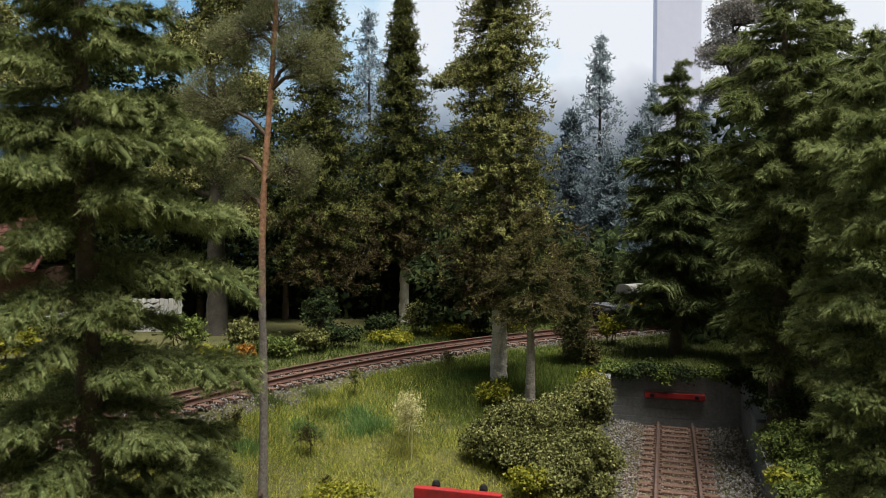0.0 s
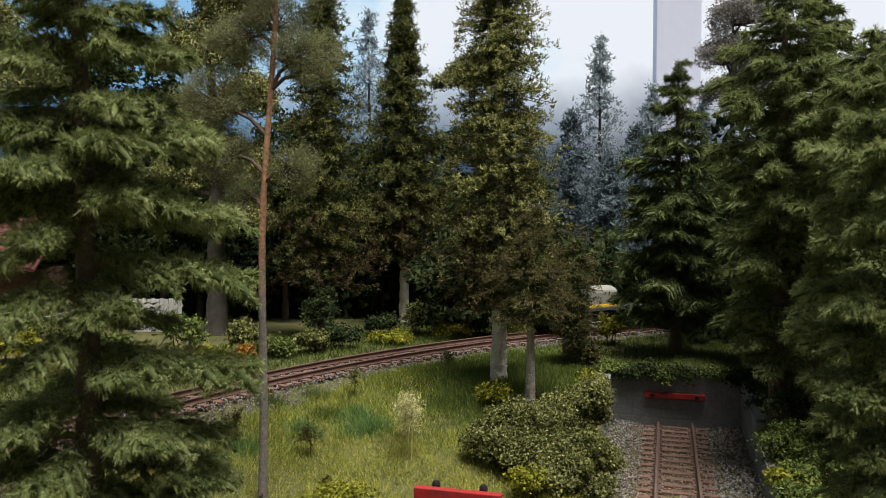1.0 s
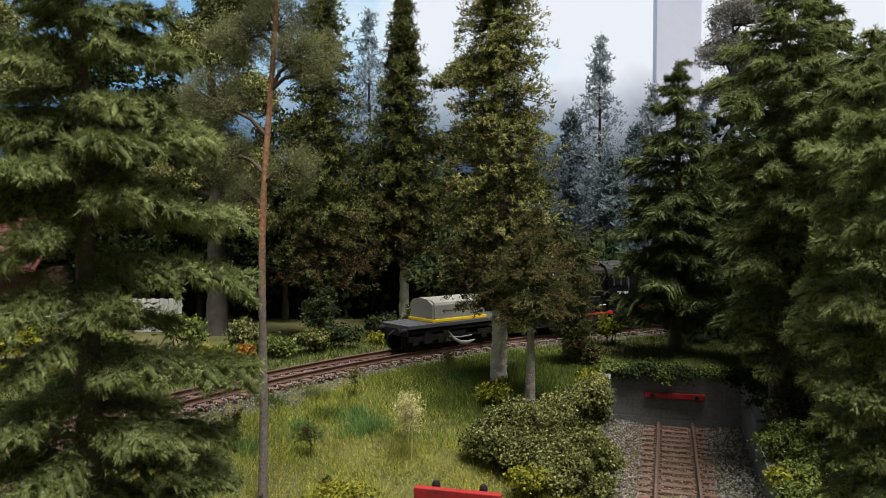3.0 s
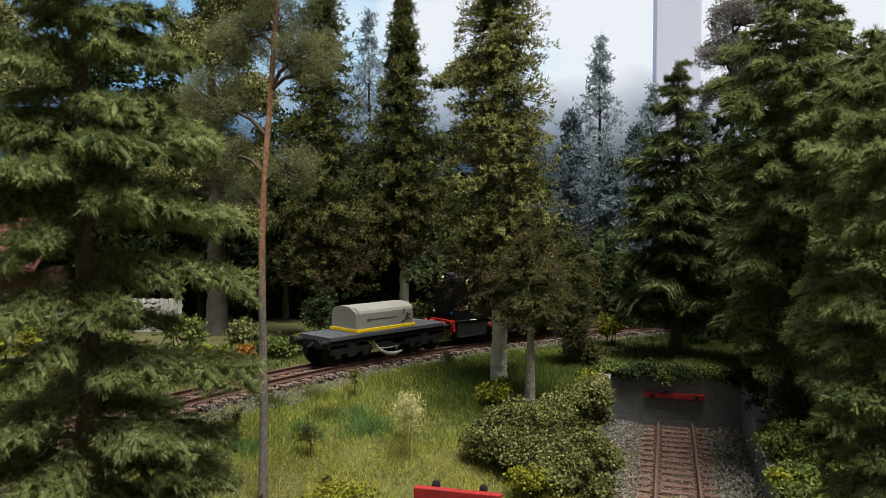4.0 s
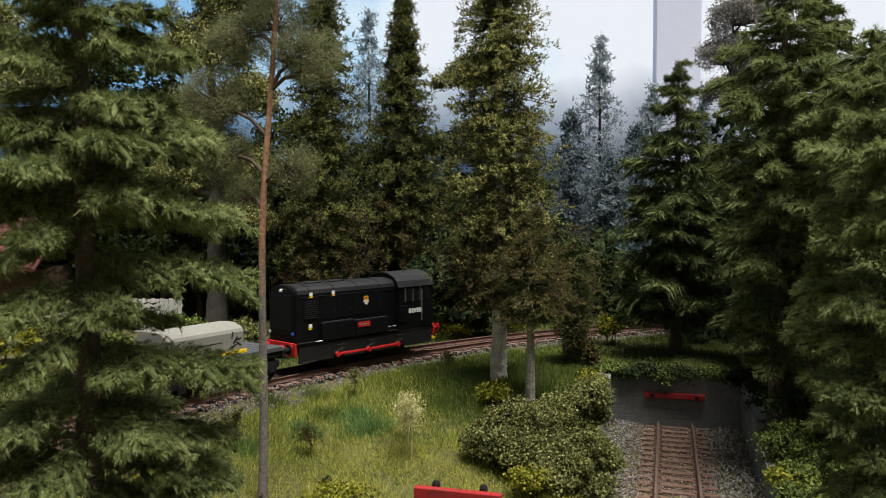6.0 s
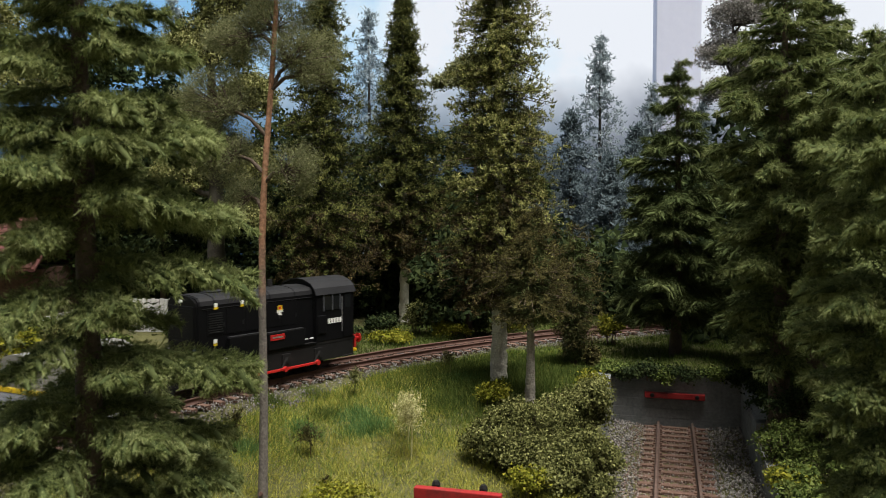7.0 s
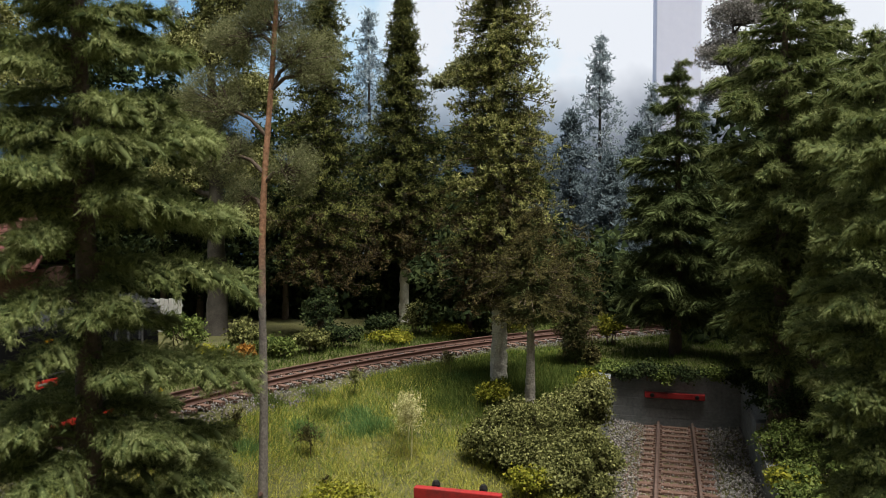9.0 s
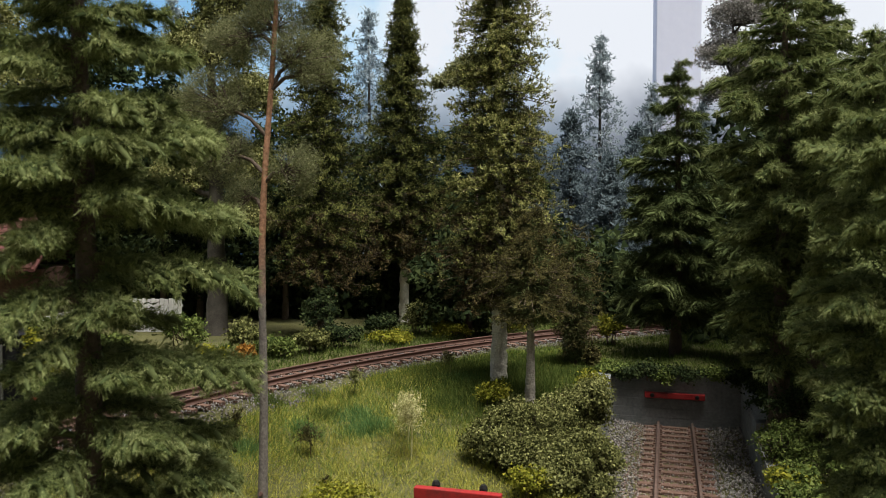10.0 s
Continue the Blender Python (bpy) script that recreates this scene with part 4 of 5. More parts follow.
FAR = [(-8.45, 57.0 - 3.6, 1.25, 3.9, M_LEAF_DARK, "dark rounded bush behind the track"), (-6.6, 52.0, 1.5, 1.5, M_LEAF_DARK, "low dark leafy shrub behind the track"), (-8.6, 50.3, 1.4, 1.5, M_LEAF, "olive shrub behind the track"), (-10.6, 49.0, 1.3, 1.3, M_LEAF_GREEN, "low green shrub behind the track"), (-12.6, 49.5, 1.2, 2.2, M_LEAF, "olive twiggy shrub behind the track"), (-16.4, 49.5, 1.4, 2.6, M_LEAF_GREEN, "bright green bush near the white fence"), (-3.6, 54.3, 1.5, 0.8, M_LEAF_YELLOW, "low yellow-green mat of plants behind the track"), (-4.6, 57.5, 1.4, 1.6, M_LEAF_DARK, "dark leafy shrub behind the track"), (-1.8, 58.6, 1.3, 2.3, M_LEAF, "olive shrub at a spruce's foot"), (0.3, 59.5, 1.4, 1.7, M_LEAF_DARK, "dark shrub behind the track"), (0.6, 57.0, 1.5, 1.1, M_LEAF_YELLOW, "yellow-green low plants behind the track"), (3.0, 58.2, 1.2, 1.5, M_LEAF_GREEN, "green shrub behind the track"), (4.9, 60.0, 1.4, 1.2, M_LEAF_YELLOW, "yellow-green plants beyond the track"), (6.4, 62.5, 1.5, 2.2, M_LEAF_DARK, "dark shrub beyond the track"), (11.6, 53.6, 0.9, 2.2, M_LEAF_YELLOW, "bright yellow-green bush beside the track"), (-13.0, 44.6, 1.3, 1.3, M_LEAF_YELLOW, "yellow-green plants beside the track"), (-20.5, 43.0, 1.5, 1.5, M_LEAF_YELLOW, "yellow-green plants beside the track"), (-23.0, 39.0, 1.5, 1.5, M_LEAF_YELLOW, "yellow-green plants near the house"), (-26.5, 47.5, 1.8, 1.8, M_LEAF_YELLOW, "yellow-green plants near the house"), (-28.5, 53.0, 2.0, 2.2, M_LEAF_GREEN, "green bush before the house"), (-24.5, 52.0, 1.9, 1.9, M_LEAF, "olive bush before the house"), (-21.0, 48.0, 1.7, 1.7, M_LEAF_GREEN, "green shrub beside the track"), (-12.0, 47.3, 0.4, 0.9, M_RUST_TUFT, "small plant with orange leaves"), (8.6, 45.0, 0.22, 1.3, M_BROWN, "tuft of dry brown stems"), (2.45, 37.6, 0.65, 1.3, M_LEAF_YELLOW, "yellow-green plant at a trunk's foot"), (3.3, 29.6, 0.7, 1.1, M_LEAF_YELLOW, "yellow plant in front of the bushes"), (-3.9, 28.2, 1.5, 0.85, M_LEAF_YELLOW, "low yellow-green bush in the meadow"), (7.6, 39.5, 0.7, 1.0, M_LEAF_YELLOW, "yellow-green plant at the wall"), (13.4, 30.6, 1.1, 1.5, M_LEAF_GREEN, "green leafy plant beside the wall"), (14.6, 29.0, 1.3, 1.4, M_LEAF_GREEN, "green leafy plant on the bank"), (15.6, 31.5, 1.3, 1.8, M_LEAF, "olive shrub on the bank"), (12.9, 28.2, 1.1, 1.1, M_LEAF_YELLOW, "yellow-green plant on the bank"), (14.4, 32.4, 1.2, 2.2, M_LEAF_DARK, "dark shrub at a fir's foot"), (17.2, 33.0, 1.3, 2.0, M_LEAF_DARK, "dark shrub under the firs")]
for k, (x, y, r, h, m, text) in enumerate(FAR):
    shrub(x, y, r, h, 700 + k, m, text, 32, 23, 0.115 if y > 40 else 0.075, spread=0.17)

# leafy trailing plants over the end wall
for k in range(9):
    x, y, z = siding(43.75, -3.2 + k * 0.85)
    shrub(x, y + 0.15, 0.75, 0.75, 800 + k, M_LEAF_DARK if k % 3 else M_LEAF_GREEN, "dark trailing plant over the concrete wall's top", 30, 22, 0.085, "trailing_plant", "plants over the wall", base=2.15 - 0.2 * (k % 2))
for k in range(8):
    x, y, z = siding(41.5 - k * 2.1, 4.2)
    shrub(x, y, 0.9, 1.0, 820 + k, M_LEAF_DARK if k < 3 else M_LEAF_GREEN, "trailing plant over the side wall's top", 30, 22, 0.085, "trailing_plant", "plants over the wall", base=1.75 - 0.17 * k)


def sapling(x, y, h, seed, mat, label, n=46, r=0.8):
    """A fine forked stem with sparse sprigs."""
    rng = np.random.RandomState(seed)
    root = thing("sapling", x, y, gz(x, y), 0, label, "sapling")
    tubes, tips = [], []
    top = np.array([rng.uniform(-0.2, 0.2), 0, h * 0.66])
    tubes.append(tube_np(np.array([[0, 0, -0.1], top * 0.5 + [0.08, 0, 0], top]), [0.035, 0.028, 0.022], 5))
    for k in range(n):
        a = top * rng.uniform(0.5, 1.0) ** 0.6
        d = unit(rng.normal(size=3) + [0, 0, 0.5])
        m = a + d * r * rng.uniform(0.25, 0.65)
        tubes.append(tube_np(np.array([a, (a + m) / 2 + rng.normal(0, 0.05, 3), m]), [0.022, 0.018, 0.014], 3))
        for j in range(3):
            e = m + unit(d * 0.6 + rng.normal(0, 0.9, 3)) * r * rng.uniform(0.18, 0.42)
            tubes.append(tube_np(np.array([m, (m + e) / 2 + rng.normal(0, 0.04, 3), e]), [0.014, 0.012, 0.009], 3))
            tips.append(e)
    tips = np.array(tips)
    V, F = merge(tubes)
    part_np("stem", V, F, mat, root)
    idx = np.repeat(np.arange(len(tips)), 5)
    V, F = flakes(tips[idx] + rng.normal(0, 0.06, (len(idx), 3)), 0.04, np.array([0, 0, 0.5]), rng)
    part_np("foliage", V, F, mat, root)


sapling(-1.35, 33.2, 3.6, 41, M_LEAF_PALE, "pale yellow-green sapling in the meadow", 60, 0.95)
sapling(-1.55, 34.6, 3.0, 42, M_LEAF_PALE, "pale sprig of dry plants in the meadow", 36, 0.8)
sapling(-5.7, 33.6, 1.6, 43, M_BROWN, "bare brown twigs in the meadow", 30, 0.7)
sapling(-8.9, 33.2, 1.7, 44, M_BROWN, "bare brown twigs near the track", 24, 0.6)
sapling(-4.7, 30.4, 0.7, 45, M_BROWN, "small dry twig in the grass", 16, 0.3)
sapling(-4.6, 39.9, 1.8, 46, M_LEAF, "small green sapling beside the ballast", 30, 0.6)
sapling(0.4, 43.0, 1.9, 47, M_LEAF, "small green sapling beside the ballast", 26, 0.5)


# ---- grass ----
def grass(name, n, pick, seed, mat, label, lo=0.25, hi=0.65, wid=0.028, lean=0.45, kind="stuff"):
    rng = np.random.RandomState(seed)
    P = pick(rng, n)
    P = np.column_stack([P, ground_z(P[:, 0], P[:, 1]) - 0.03])
    sw = np.stack([np.sin(P[:, 0] * 1.1 + P[:, 1] * 0.7), np.cos(P[:, 1] * 1.3 - P[:, 0] * 0.4), 0 * P[:, 0]], -1) * 0.14
    way = unit(np.array([0, 0, 1.0]) + rng.normal(0, lean, (len(P), 3)) + sw)
    tall = 0.75 + 0.45 * lumps(P[:, 0] * 1.4 + 3, P[:, 1] * 1.4)
    V, F = blades(P, way, rng.uniform(lo, hi, len(P)) * tall, wid, rng)
    ob = part_np(name, V, F, mat)
    tagged(ob, label, "grass", kind=kind)


def off_line(P):
    d = RAD - np.hypot(P[:, 0] - CX, P[:, 1] - CY)
    along, lat = (P[:, 0] - 0.585) * SA + P[:, 1] * CA, (P[:, 0] - 0.585) * CA - P[:, 1] * SA
    return d, along, lat


def meadow(rng, n):
    P = np.column_stack([rng.uniform(-16, 10, n), rng.uniform(24.5, 51, n)])
    d, al, lt = off_line(P)
    return P[(d > 2.55 + 0.35 * lumps(P[:, 0] * 2, P[:, 1] * 2)) & ((lt < -3.7) | (al > 44.2)) & ~((al < 27.2) & (lt > -9.2) & (lt < -5.8))]


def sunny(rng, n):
    """The open meadow, thinned under the spruces where the shade-coloured grass takes its place."""
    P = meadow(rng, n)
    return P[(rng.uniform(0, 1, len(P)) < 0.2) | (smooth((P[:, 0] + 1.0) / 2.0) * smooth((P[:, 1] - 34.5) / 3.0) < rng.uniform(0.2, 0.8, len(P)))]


def under_spruces(rng, n):
    P = np.column_stack([rng.normal(4.0, 3.0, n), rng.normal(42.3, 3.4, n)])
    d, al, lt = off_line(P)
    return P[(d > 2.7) & ((lt < -3.7) | (al > 44.2))]


def lush(rng, n):
    """Thick beside the ballast and round the spruces, thinning out towards the meadow's foot."""
    P = meadow(rng, n)
    d, al, lt = off_line(P)
    want = np.clip(1.15 - (d - 2.6) / 9.5, 0, 1) + 0.55 * lumps(P[:, 0] * 0.8, P[:, 1] * 0.9) + np.where(P[:, 0] > -1.0, 0.25, 0)
    return P[rng.uniform(0, 1, len(P)) < want * np.clip((P[:, 1] - 28.0) / 7.0, 0.12, 1.0)]


def patch(cx, cy, rx, ry):
    def f(rng, n):
        return np.column_stack([cx + rng.normal(0, rx, n), cy + rng.normal(0, ry, n)])
    return f


def far_verge(rng, n):
    a, d = rng.uniform(1.7, 2.75, n), rng.uniform(2.6, 12, n) 
    return np.column_stack([CX + (RAD + d) * np.cos(a), CY + (RAD + d) * np.sin(a)])


def bank(rng, n):
    s, lt = rng.uniform(24, 46, n), rng.uniform(3.7, 12, n)
    return np.column_stack([0.585 + s * SA + lt * CA, s * CA - lt * SA])


def terrace(rng, n):
    P = np.column_stack([rng.uniform(4, 24, n), rng.uniform(40, 60, n)])
    d, al, lt = off_line(P)
    return P[(d > 2.7) & (al > 44.3)]


grass("meadow_grass", 210000, sunny, 51, M_GRASS, "yellow-green meadow grass of fine fibres", 0.22, 0.60, 0.022, 1.0)
grass("lush_grass", 170000, lush, 57, M_GRASS_LUSH, "lush green grass between meadow and track", 0.30, 0.72, 0.022, 1.0)
grass("long_grass", 7000, meadow, 55, M_GRASS, "long blades among the meadow grass", 0.5, 1.0, 0.018, 0.9)
# the spruces' shade on the ground is put into this grass colour
grass("shaded_grass", 70000, under_spruces, 56, M_GRASS_DARK, "green grass round the spruce trunks, darkened for their shade", 0.35, 0.8, 0.03, 0.6)
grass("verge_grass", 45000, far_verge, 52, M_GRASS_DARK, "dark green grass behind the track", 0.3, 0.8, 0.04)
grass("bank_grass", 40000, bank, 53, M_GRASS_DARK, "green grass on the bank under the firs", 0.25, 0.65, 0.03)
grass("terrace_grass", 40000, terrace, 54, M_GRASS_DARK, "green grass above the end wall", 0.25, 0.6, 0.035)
for k, (x, y, rx, ry, n) in enumerate([(-3.6, 36.2, 0.9, 0.7, 2200), (-4.2, 37.6, 0.8, 0.6, 1600), (-6.2, 35.8, 0.6, 0.5, 1200), (-8.4, 32.8, 0.6, 0.6, 1000), (-5.6, 37.8, 0.6, 0.5, 900), (1.4, 42.0, 1.2, 0.8, 1800), (0.0, 38.4, 0.7, 0.7, 900), (-8.4, 38.0, 0.7, 0.5, 1200), (-6.6, 40.0, 0.6, 0.5, 900)]):
    grass("grass_tuft", n, patch(x, y, rx * 0.6, ry * 0.6), 60 + k, M_GRASS_TEAL if k in (0, 1, 2, 3, 5) else M_GRASS_DARK, "tuft of taller blue-green grass in the meadow", 0.35, 0.85, 0.028, 0.7)


# ---- house and white fence ----
def build_house():
    root = thing("house", -38.0, 62.0, gz(-38, 62), 0, "white house with red tiled roof behind the trees", "house")
    bm = bmesh.new()
    box(bm, -6.5, 7.2, -3.0, 5.0, -0.3, 1.05, 0.05)
    part("wall", bm, M_WHITE, root)
    # the shadow under the roof is put into this wall's dark colour
    bm = bmesh.new()
    box(bm, -6.3, 7.0, -2.6, 4.8, 1.05, 4.8, 0.03)
    part("upper_wall", bm, M_SLEEPER, root, "upper wall, eaves shadow put into its dark colour")
    bm = bmesh.new()
    box(bm, -6.5, 7.2, -3.25, -2.98, 0.45, 0.52, 0)
    part("ledge", bm, M_CONCRETE, root)
    for k in range(5):
        w = part("window", box(bmesh.new(), -5.6 + k * 2.6, -3.6 + k * 2.6, -2.66, -2.60, 1.2, 2.3, 0), M_GLASS_DARK, root)
    for k in range(14):
        part("rail_post", box(bmesh.new(), -6.3 + k * 1.03, -6.2 + k * 1.03, -2.95, -2.85, 1.05, 1.75, 0), M_WHITE, root)
    part("handrail", box(bmesh.new(), -6.4, 7.1, -2.96, -2.84, 1.35, 1.43, 0), M_WHITE, root)
    roof = part("roof", prism(bmesh.new(), [(-4.2, 5.0), (1.0, 9.2), (6.2, 5.0), (6.2, 4.8), (1.0, 8.9), (-4.2, 4.8)], -7.2, 8.0), M_TILE, root)
    bm = bmesh.new()
    prism(bm, [(-0.30, 0.02), (-0.28, 0.10), (-0.1, 0.14), (0.36, 0.06), (0.36, 0.02)], -0.24, 0.24)
    bmesh.ops.scale(bm, verts=bm.verts, vec=(S, S, S))
    bmesh.ops.recalc_face_normals(bm, faces=bm.faces)
    me = bpy.data.meshes.new("roof_tile")
    bm.to_mesh(me)
    bm.free()
    me.materials.append(M_TILE)
    ang = math.degrees(math.atan2(4.2, 5.2))
    for r in range(10):
        for c in range(24):
            ob = new("roof_tile", me)
            ob.parent = roof
            q = (r + 0.5) / 10
            ob.matrix_basis = pose((-4.0 + c * 0.5) * S, (-4.2 + 5.2 * q) * S, (5.0 + 4.2 * q) * S, ang + random.uniform(-1, 1), 0, 0)


def build_fence():
    root = thing("white_fence", -22.0, 60.0, gz(-22, 60), 0, "white boarded fence behind the bushes", "fence")
    for k in range(12):
        part("board", box(bmesh.new(), -2.0 + k * 0.34, -1.70 + k * 0.34, -0.05, 0.05, -0.2, 2.5 + 0.05 * (k % 2), 0.02), M_WHITE, root)
    for z in (0.5, 1.9):
        part("crosspiece", box(bmesh.new(), -2.1, 2.1, 0.055, 0.15, z, z + 0.2, 0), M_WHITE, root)


build_house()
build_fence()


# ---- train ----
def wheel_bm(r, spokes, crank=0.0, side=1):
    """A flanged wheel with its axle along y; the outer face looks to +y times side."""
    bm = bmesh.new()
    cyl(bm, (0, -0.02 * side, 0), (0, 0.22 * side, 0), r, r, 28)
    cyl(bm, (0, -0.09 * side, 0), (0, -0.02 * side, 0), r + 0.09, r + 0.09, 28)
    cyl(bm, (0, 0.22 * side, 0), (0, 0.27 * side, 0), 0.24 * r, 0.2 * r, 12)
    for k in range(spokes):
        a = 6.283 * k / spokes
        cyl(bm, (0.2 * r * math.cos(a), 0.235 * side, 0.2 * r * math.sin(a)), (0.85 * r * math.cos(a), 0.235 * side, 0.85 * r * math.sin(a)), 0.05, 0.04, 6)
    if crank:
        box(bm, -0.14, 0.14, 0.20 * side if side > 0 else -0.42, 0.42 if side > 0 else -0.20, -0.16, crank + 0.14, 0.03)
    return bm


def buffers(root, x, sgn, mat=M_BLACK_MATT):
    for y in (-1.15, 1.15):
        bm = bmesh.new()
        cyl(bm, (x, y, 1.36), (x + sgn * 0.35, y, 1.36), 0.19, 0.14, 14)
        cyl(bm, (x + sgn * 0.35, y, 1.36), (x + sgn * 0.55, y, 1.36), 0.09, 0.09, 10)
        cyl(bm, (x + sgn * 0.55, y, 1.36), (x + sgn * 0.62, y, 1.36), 0.27, 0.25, 18)
        part("buffer", bm, mat, root)


def build_loco():
    root = thing("shunting_locomotive", 0, 0, 0, 0, "black diesel shunting locomotive with red rods and buffer beams", "locomotive")
    bm = bmesh.new()
    box(bm, -5.23, 5.23, -1.62, 1.62, 1.42, 1.60, 0.03)
    part("footplate", bm, M_BLACK_MATT, root)
    for y in (-1.32, 1.32):
        bm = bmesh.new()
        box(bm, -5.1, 5.1, y - 0.06, y + 0.06, 0.55, 1.42, 0.03)
        for x in (-2.3, 0.0, 2.3):
            box(bm, x - 0.28, x + 0.28, y + (0.06 if y > 0 else -0.14), y + (0.14 if y > 0 else -0.06), 0.6, 1.3, 0.03)
        part("side_frame", bm, M_BLACK_MATT, root)
    for sgn in (-1, 1):
        bm = bmesh.new()
        box(bm, sgn * 5.30 - 0.07, sgn * 5.30 + 0.07, -1.58, 1.58, 0.92, 1.64, 0.03)
        part("buffer_beam", bm, M_RED, root, "red buffer beam")
        buffers(root, sgn * 5.37, sgn, M_RED)
        bm = bmesh.new()
        cyl(bm, (sgn * 5.38, 0, 1.2), (sgn * 5.9, 0, 0.95), 0.06, 0.05, 8)
        cyl(bm, (sgn * 5.9, 0, 0.95), (sgn * 5.9, 0, 0.75), 0.06, 0.05, 8)
        part("coupling_hook", bm, M_BLACK_MATT, root)
        for y in (-0.6, 0.6):
            bm = bmesh.new()
            cyl(bm, (sgn * 5.38, y, 1.35), (sgn * 5.48, y, 0.8), 0.05, 0.05, 8)
            part("brake_hose", bm, M_YELLOW if sgn < 0 and y > 0 else M_BLACK_MATT, root)
    part("rear_coupling", box(bmesh.new(), -5.75, -5.4, 0.9, 1.25, 0.62, 0.80, 0.04), M_YELLOW, root, "small yellow coupling piece")
    # hood with rounded shoulders
    hood = [(-1.42, 1.6), (-1.42, 4.16), (-1.35, 4.36), (-1.16, 4.50), (-0.6, 4.60), (0, 4.63), (0.6, 4.60), (1.16, 4.50), (1.35, 4.36), (1.42, 4.16), (1.42, 1.6)]
    bm = prism(bmesh.new(), hood, -2.2, 5.2)
    bmesh.ops.bevel(bm, geom=[e for e in bm.edges if all(v.co.x > 5.1 for v in e.verts)], offset=0.08, segments=2, affect="EDGES")
    part("hood", bm, M_BLACK, root)
    roof = [(-1.43, 4.16), (-1.365, 4.375), (-1.17, 4.525), (-0.6, 4.63), (0, 4.66), (0.6, 4.63), (1.17, 4.525), (1.365, 4.375), (1.43, 4.16)]
    part("hood_roof", prism(bmesh.new(), roof, -2.18, 5.0), M_ROOF_BLACK, root, "dark grey hood roof")
    for x in (4.2, 2.5, 0.8, -0.9):
        part("roof_strap", prism(bmesh.new(), [(y * 1.006, 4.16 + (z - 4.16) * 1.02 + 0.008) for y, z in roof], x - 0.03, x + 0.03), M_BLACK, root)
    for x in (3.3, 1.6):
        part("roof_hatch", box(bmesh.new(), x - 0.55, x + 0.55, -0.45, 0.45, 4.60, 4.71, 0.03), M_ROOF_BLACK, root)
    bm = bmesh.new()
    cyl(bm, (-0.2, 0, 4.7), (-0.2, 0, 5.02), 0.16, 0.14, 14)
    part("exhaust", bm, M_BLACK_MATT, root)
    # radiator front
    bm = bmesh.new()
    box(bm, 5.18, 5.25, -1.2, 1.2, 2.0, 4.15, 0.03)
    part("radiator_frame", bm, M_BLACK, root)
    for k in range(12):
        part("radiator_slat", box(bmesh.new(), 5.245, 5.26, -1.05, 1.05, 2.32 + k * 0.15, 2.38 + k * 0.15, 0), M_BLACK_MATT, root)
    bm = bmesh.new()
    cyl(bm, (5.15, 0.0, 4.36), (5.3, 0.0, 4.36), 0.09, 0.09, 14)
    part("headlamp", bm, M_LAMP_GLASS, root, "white headlamp")
    for y in (-1.2, 1.2):
        bm = bmesh.new()
        cyl(bm, (5.18, y, 2.1), (5.27, y, 2.1), 0.09, 0.09, 10)
        part("marker_lamp", bm, M_LAMP_GLASS if y < 0 else M_BLUE, root)
    for sd in (1, -1):
        def sbox(name, x0, x1, y0, y1, z0, z1, mat, label="", bev=0.02):
            a, b = sorted((sd * y0, sd * y1))
            return part(name, box(bmesh.new(), x0, x1, a, b, z0, z1, bev), mat, root, label)
        sbox("battery_box", 1.3, 3.6, 1.40, 1.72, 1.60, 2.55, M_BLACK, bev=0.04)
        sbox("battery_box", -1.3, 1.22, 1.40, 1.72, 1.60, 2.46, M_BLACK, bev=0.04)
        for k in range(4):
            sbox("box_lid", 1.38 + k * 0.55, 1.86 + k * 0.55, 1.42, 1.71, 2.545, 2.60, M_ROOF_BLACK, bev=0.015)
            sbox("box_lid", -1.22 + k * 0.61, -0.68 + k * 0.61, 1.42, 1.71, 2.455, 2.51, M_ROOF_BLACK, bev=0.015)
        sbox("walkway_edge", -2.2, 5.3, 1.60, 1.66, 1.52, 1.62, M_BLACK)
        for k in range(5):
            sbox("hood_door", 3.60 - k * 1.16, 4.68 - k * 1.16, 1.42, 1.445, 2.72, 3.95, M_BLACK)
            sbox("door_catch", 3.66 - k * 1.16, 3.72 - k * 1.16, 1.445, 1.475, 3.1, 3.3, M_ROOF_BLACK, bev=0)
        for k in range(9):
            sbox("louvre", 3.75, 4.55, 1.445, 1.475, 2.85 + k * 0.11, 2.90 + k * 0.11, M_ROOF_BLACK, bev=0)
        sbox("hood_rail", -2.1, 4.9, 1.43, 1.46, 4.0, 4.03, M_ROOF_BLACK, bev=0)
        for x, z in ((4.15, 4.08), (2.6, 4.08), (4.2, 2.38)):
            sbox("warning_plate", x - 0.09, x + 0.09, 1.44, 1.485, z - 0.02, z + 0.16, M_WHITE, "small white and yellow plate", 0)
            sbox("warning_plate", x - 0.09, x + 0.09, 1.44, 1.487, z - 0.13, z - 0.03, M_YELLOW, "small white and yellow plate", 0)
        sbox("name_plate", 0.15, 1.1, 1.72, 1.75, 2.08, 2.38, M_RED, "red plate with pale edge")
        sbox("plate_writing", 0.3, 0.95, 1.75, 1.755, 2.19, 2.27, M_STEEL, "", 0)
        # crest: pale ring, gold lion shape drawn as plain blocks
        sbox("crest", 0.02, 0.32, 1.445, 1.462, 3.55, 3.78, M_YELLOW, "small gold and white crest", 0.03)
        sbox("crest_band", -0.03, 0.37, 1.445, 1.458, 3.42, 3.55, M_WHITE, "", 0)
        sbox("crest_wheel", 0.07, 0.27, 1.445, 1.458, 3.28, 3.42, M_WHITE, "", 0.03)
        sbox("crest_field", 0.09, 0.25, 1.462, 1.466, 3.60, 3.72, M_RED, "", 0)
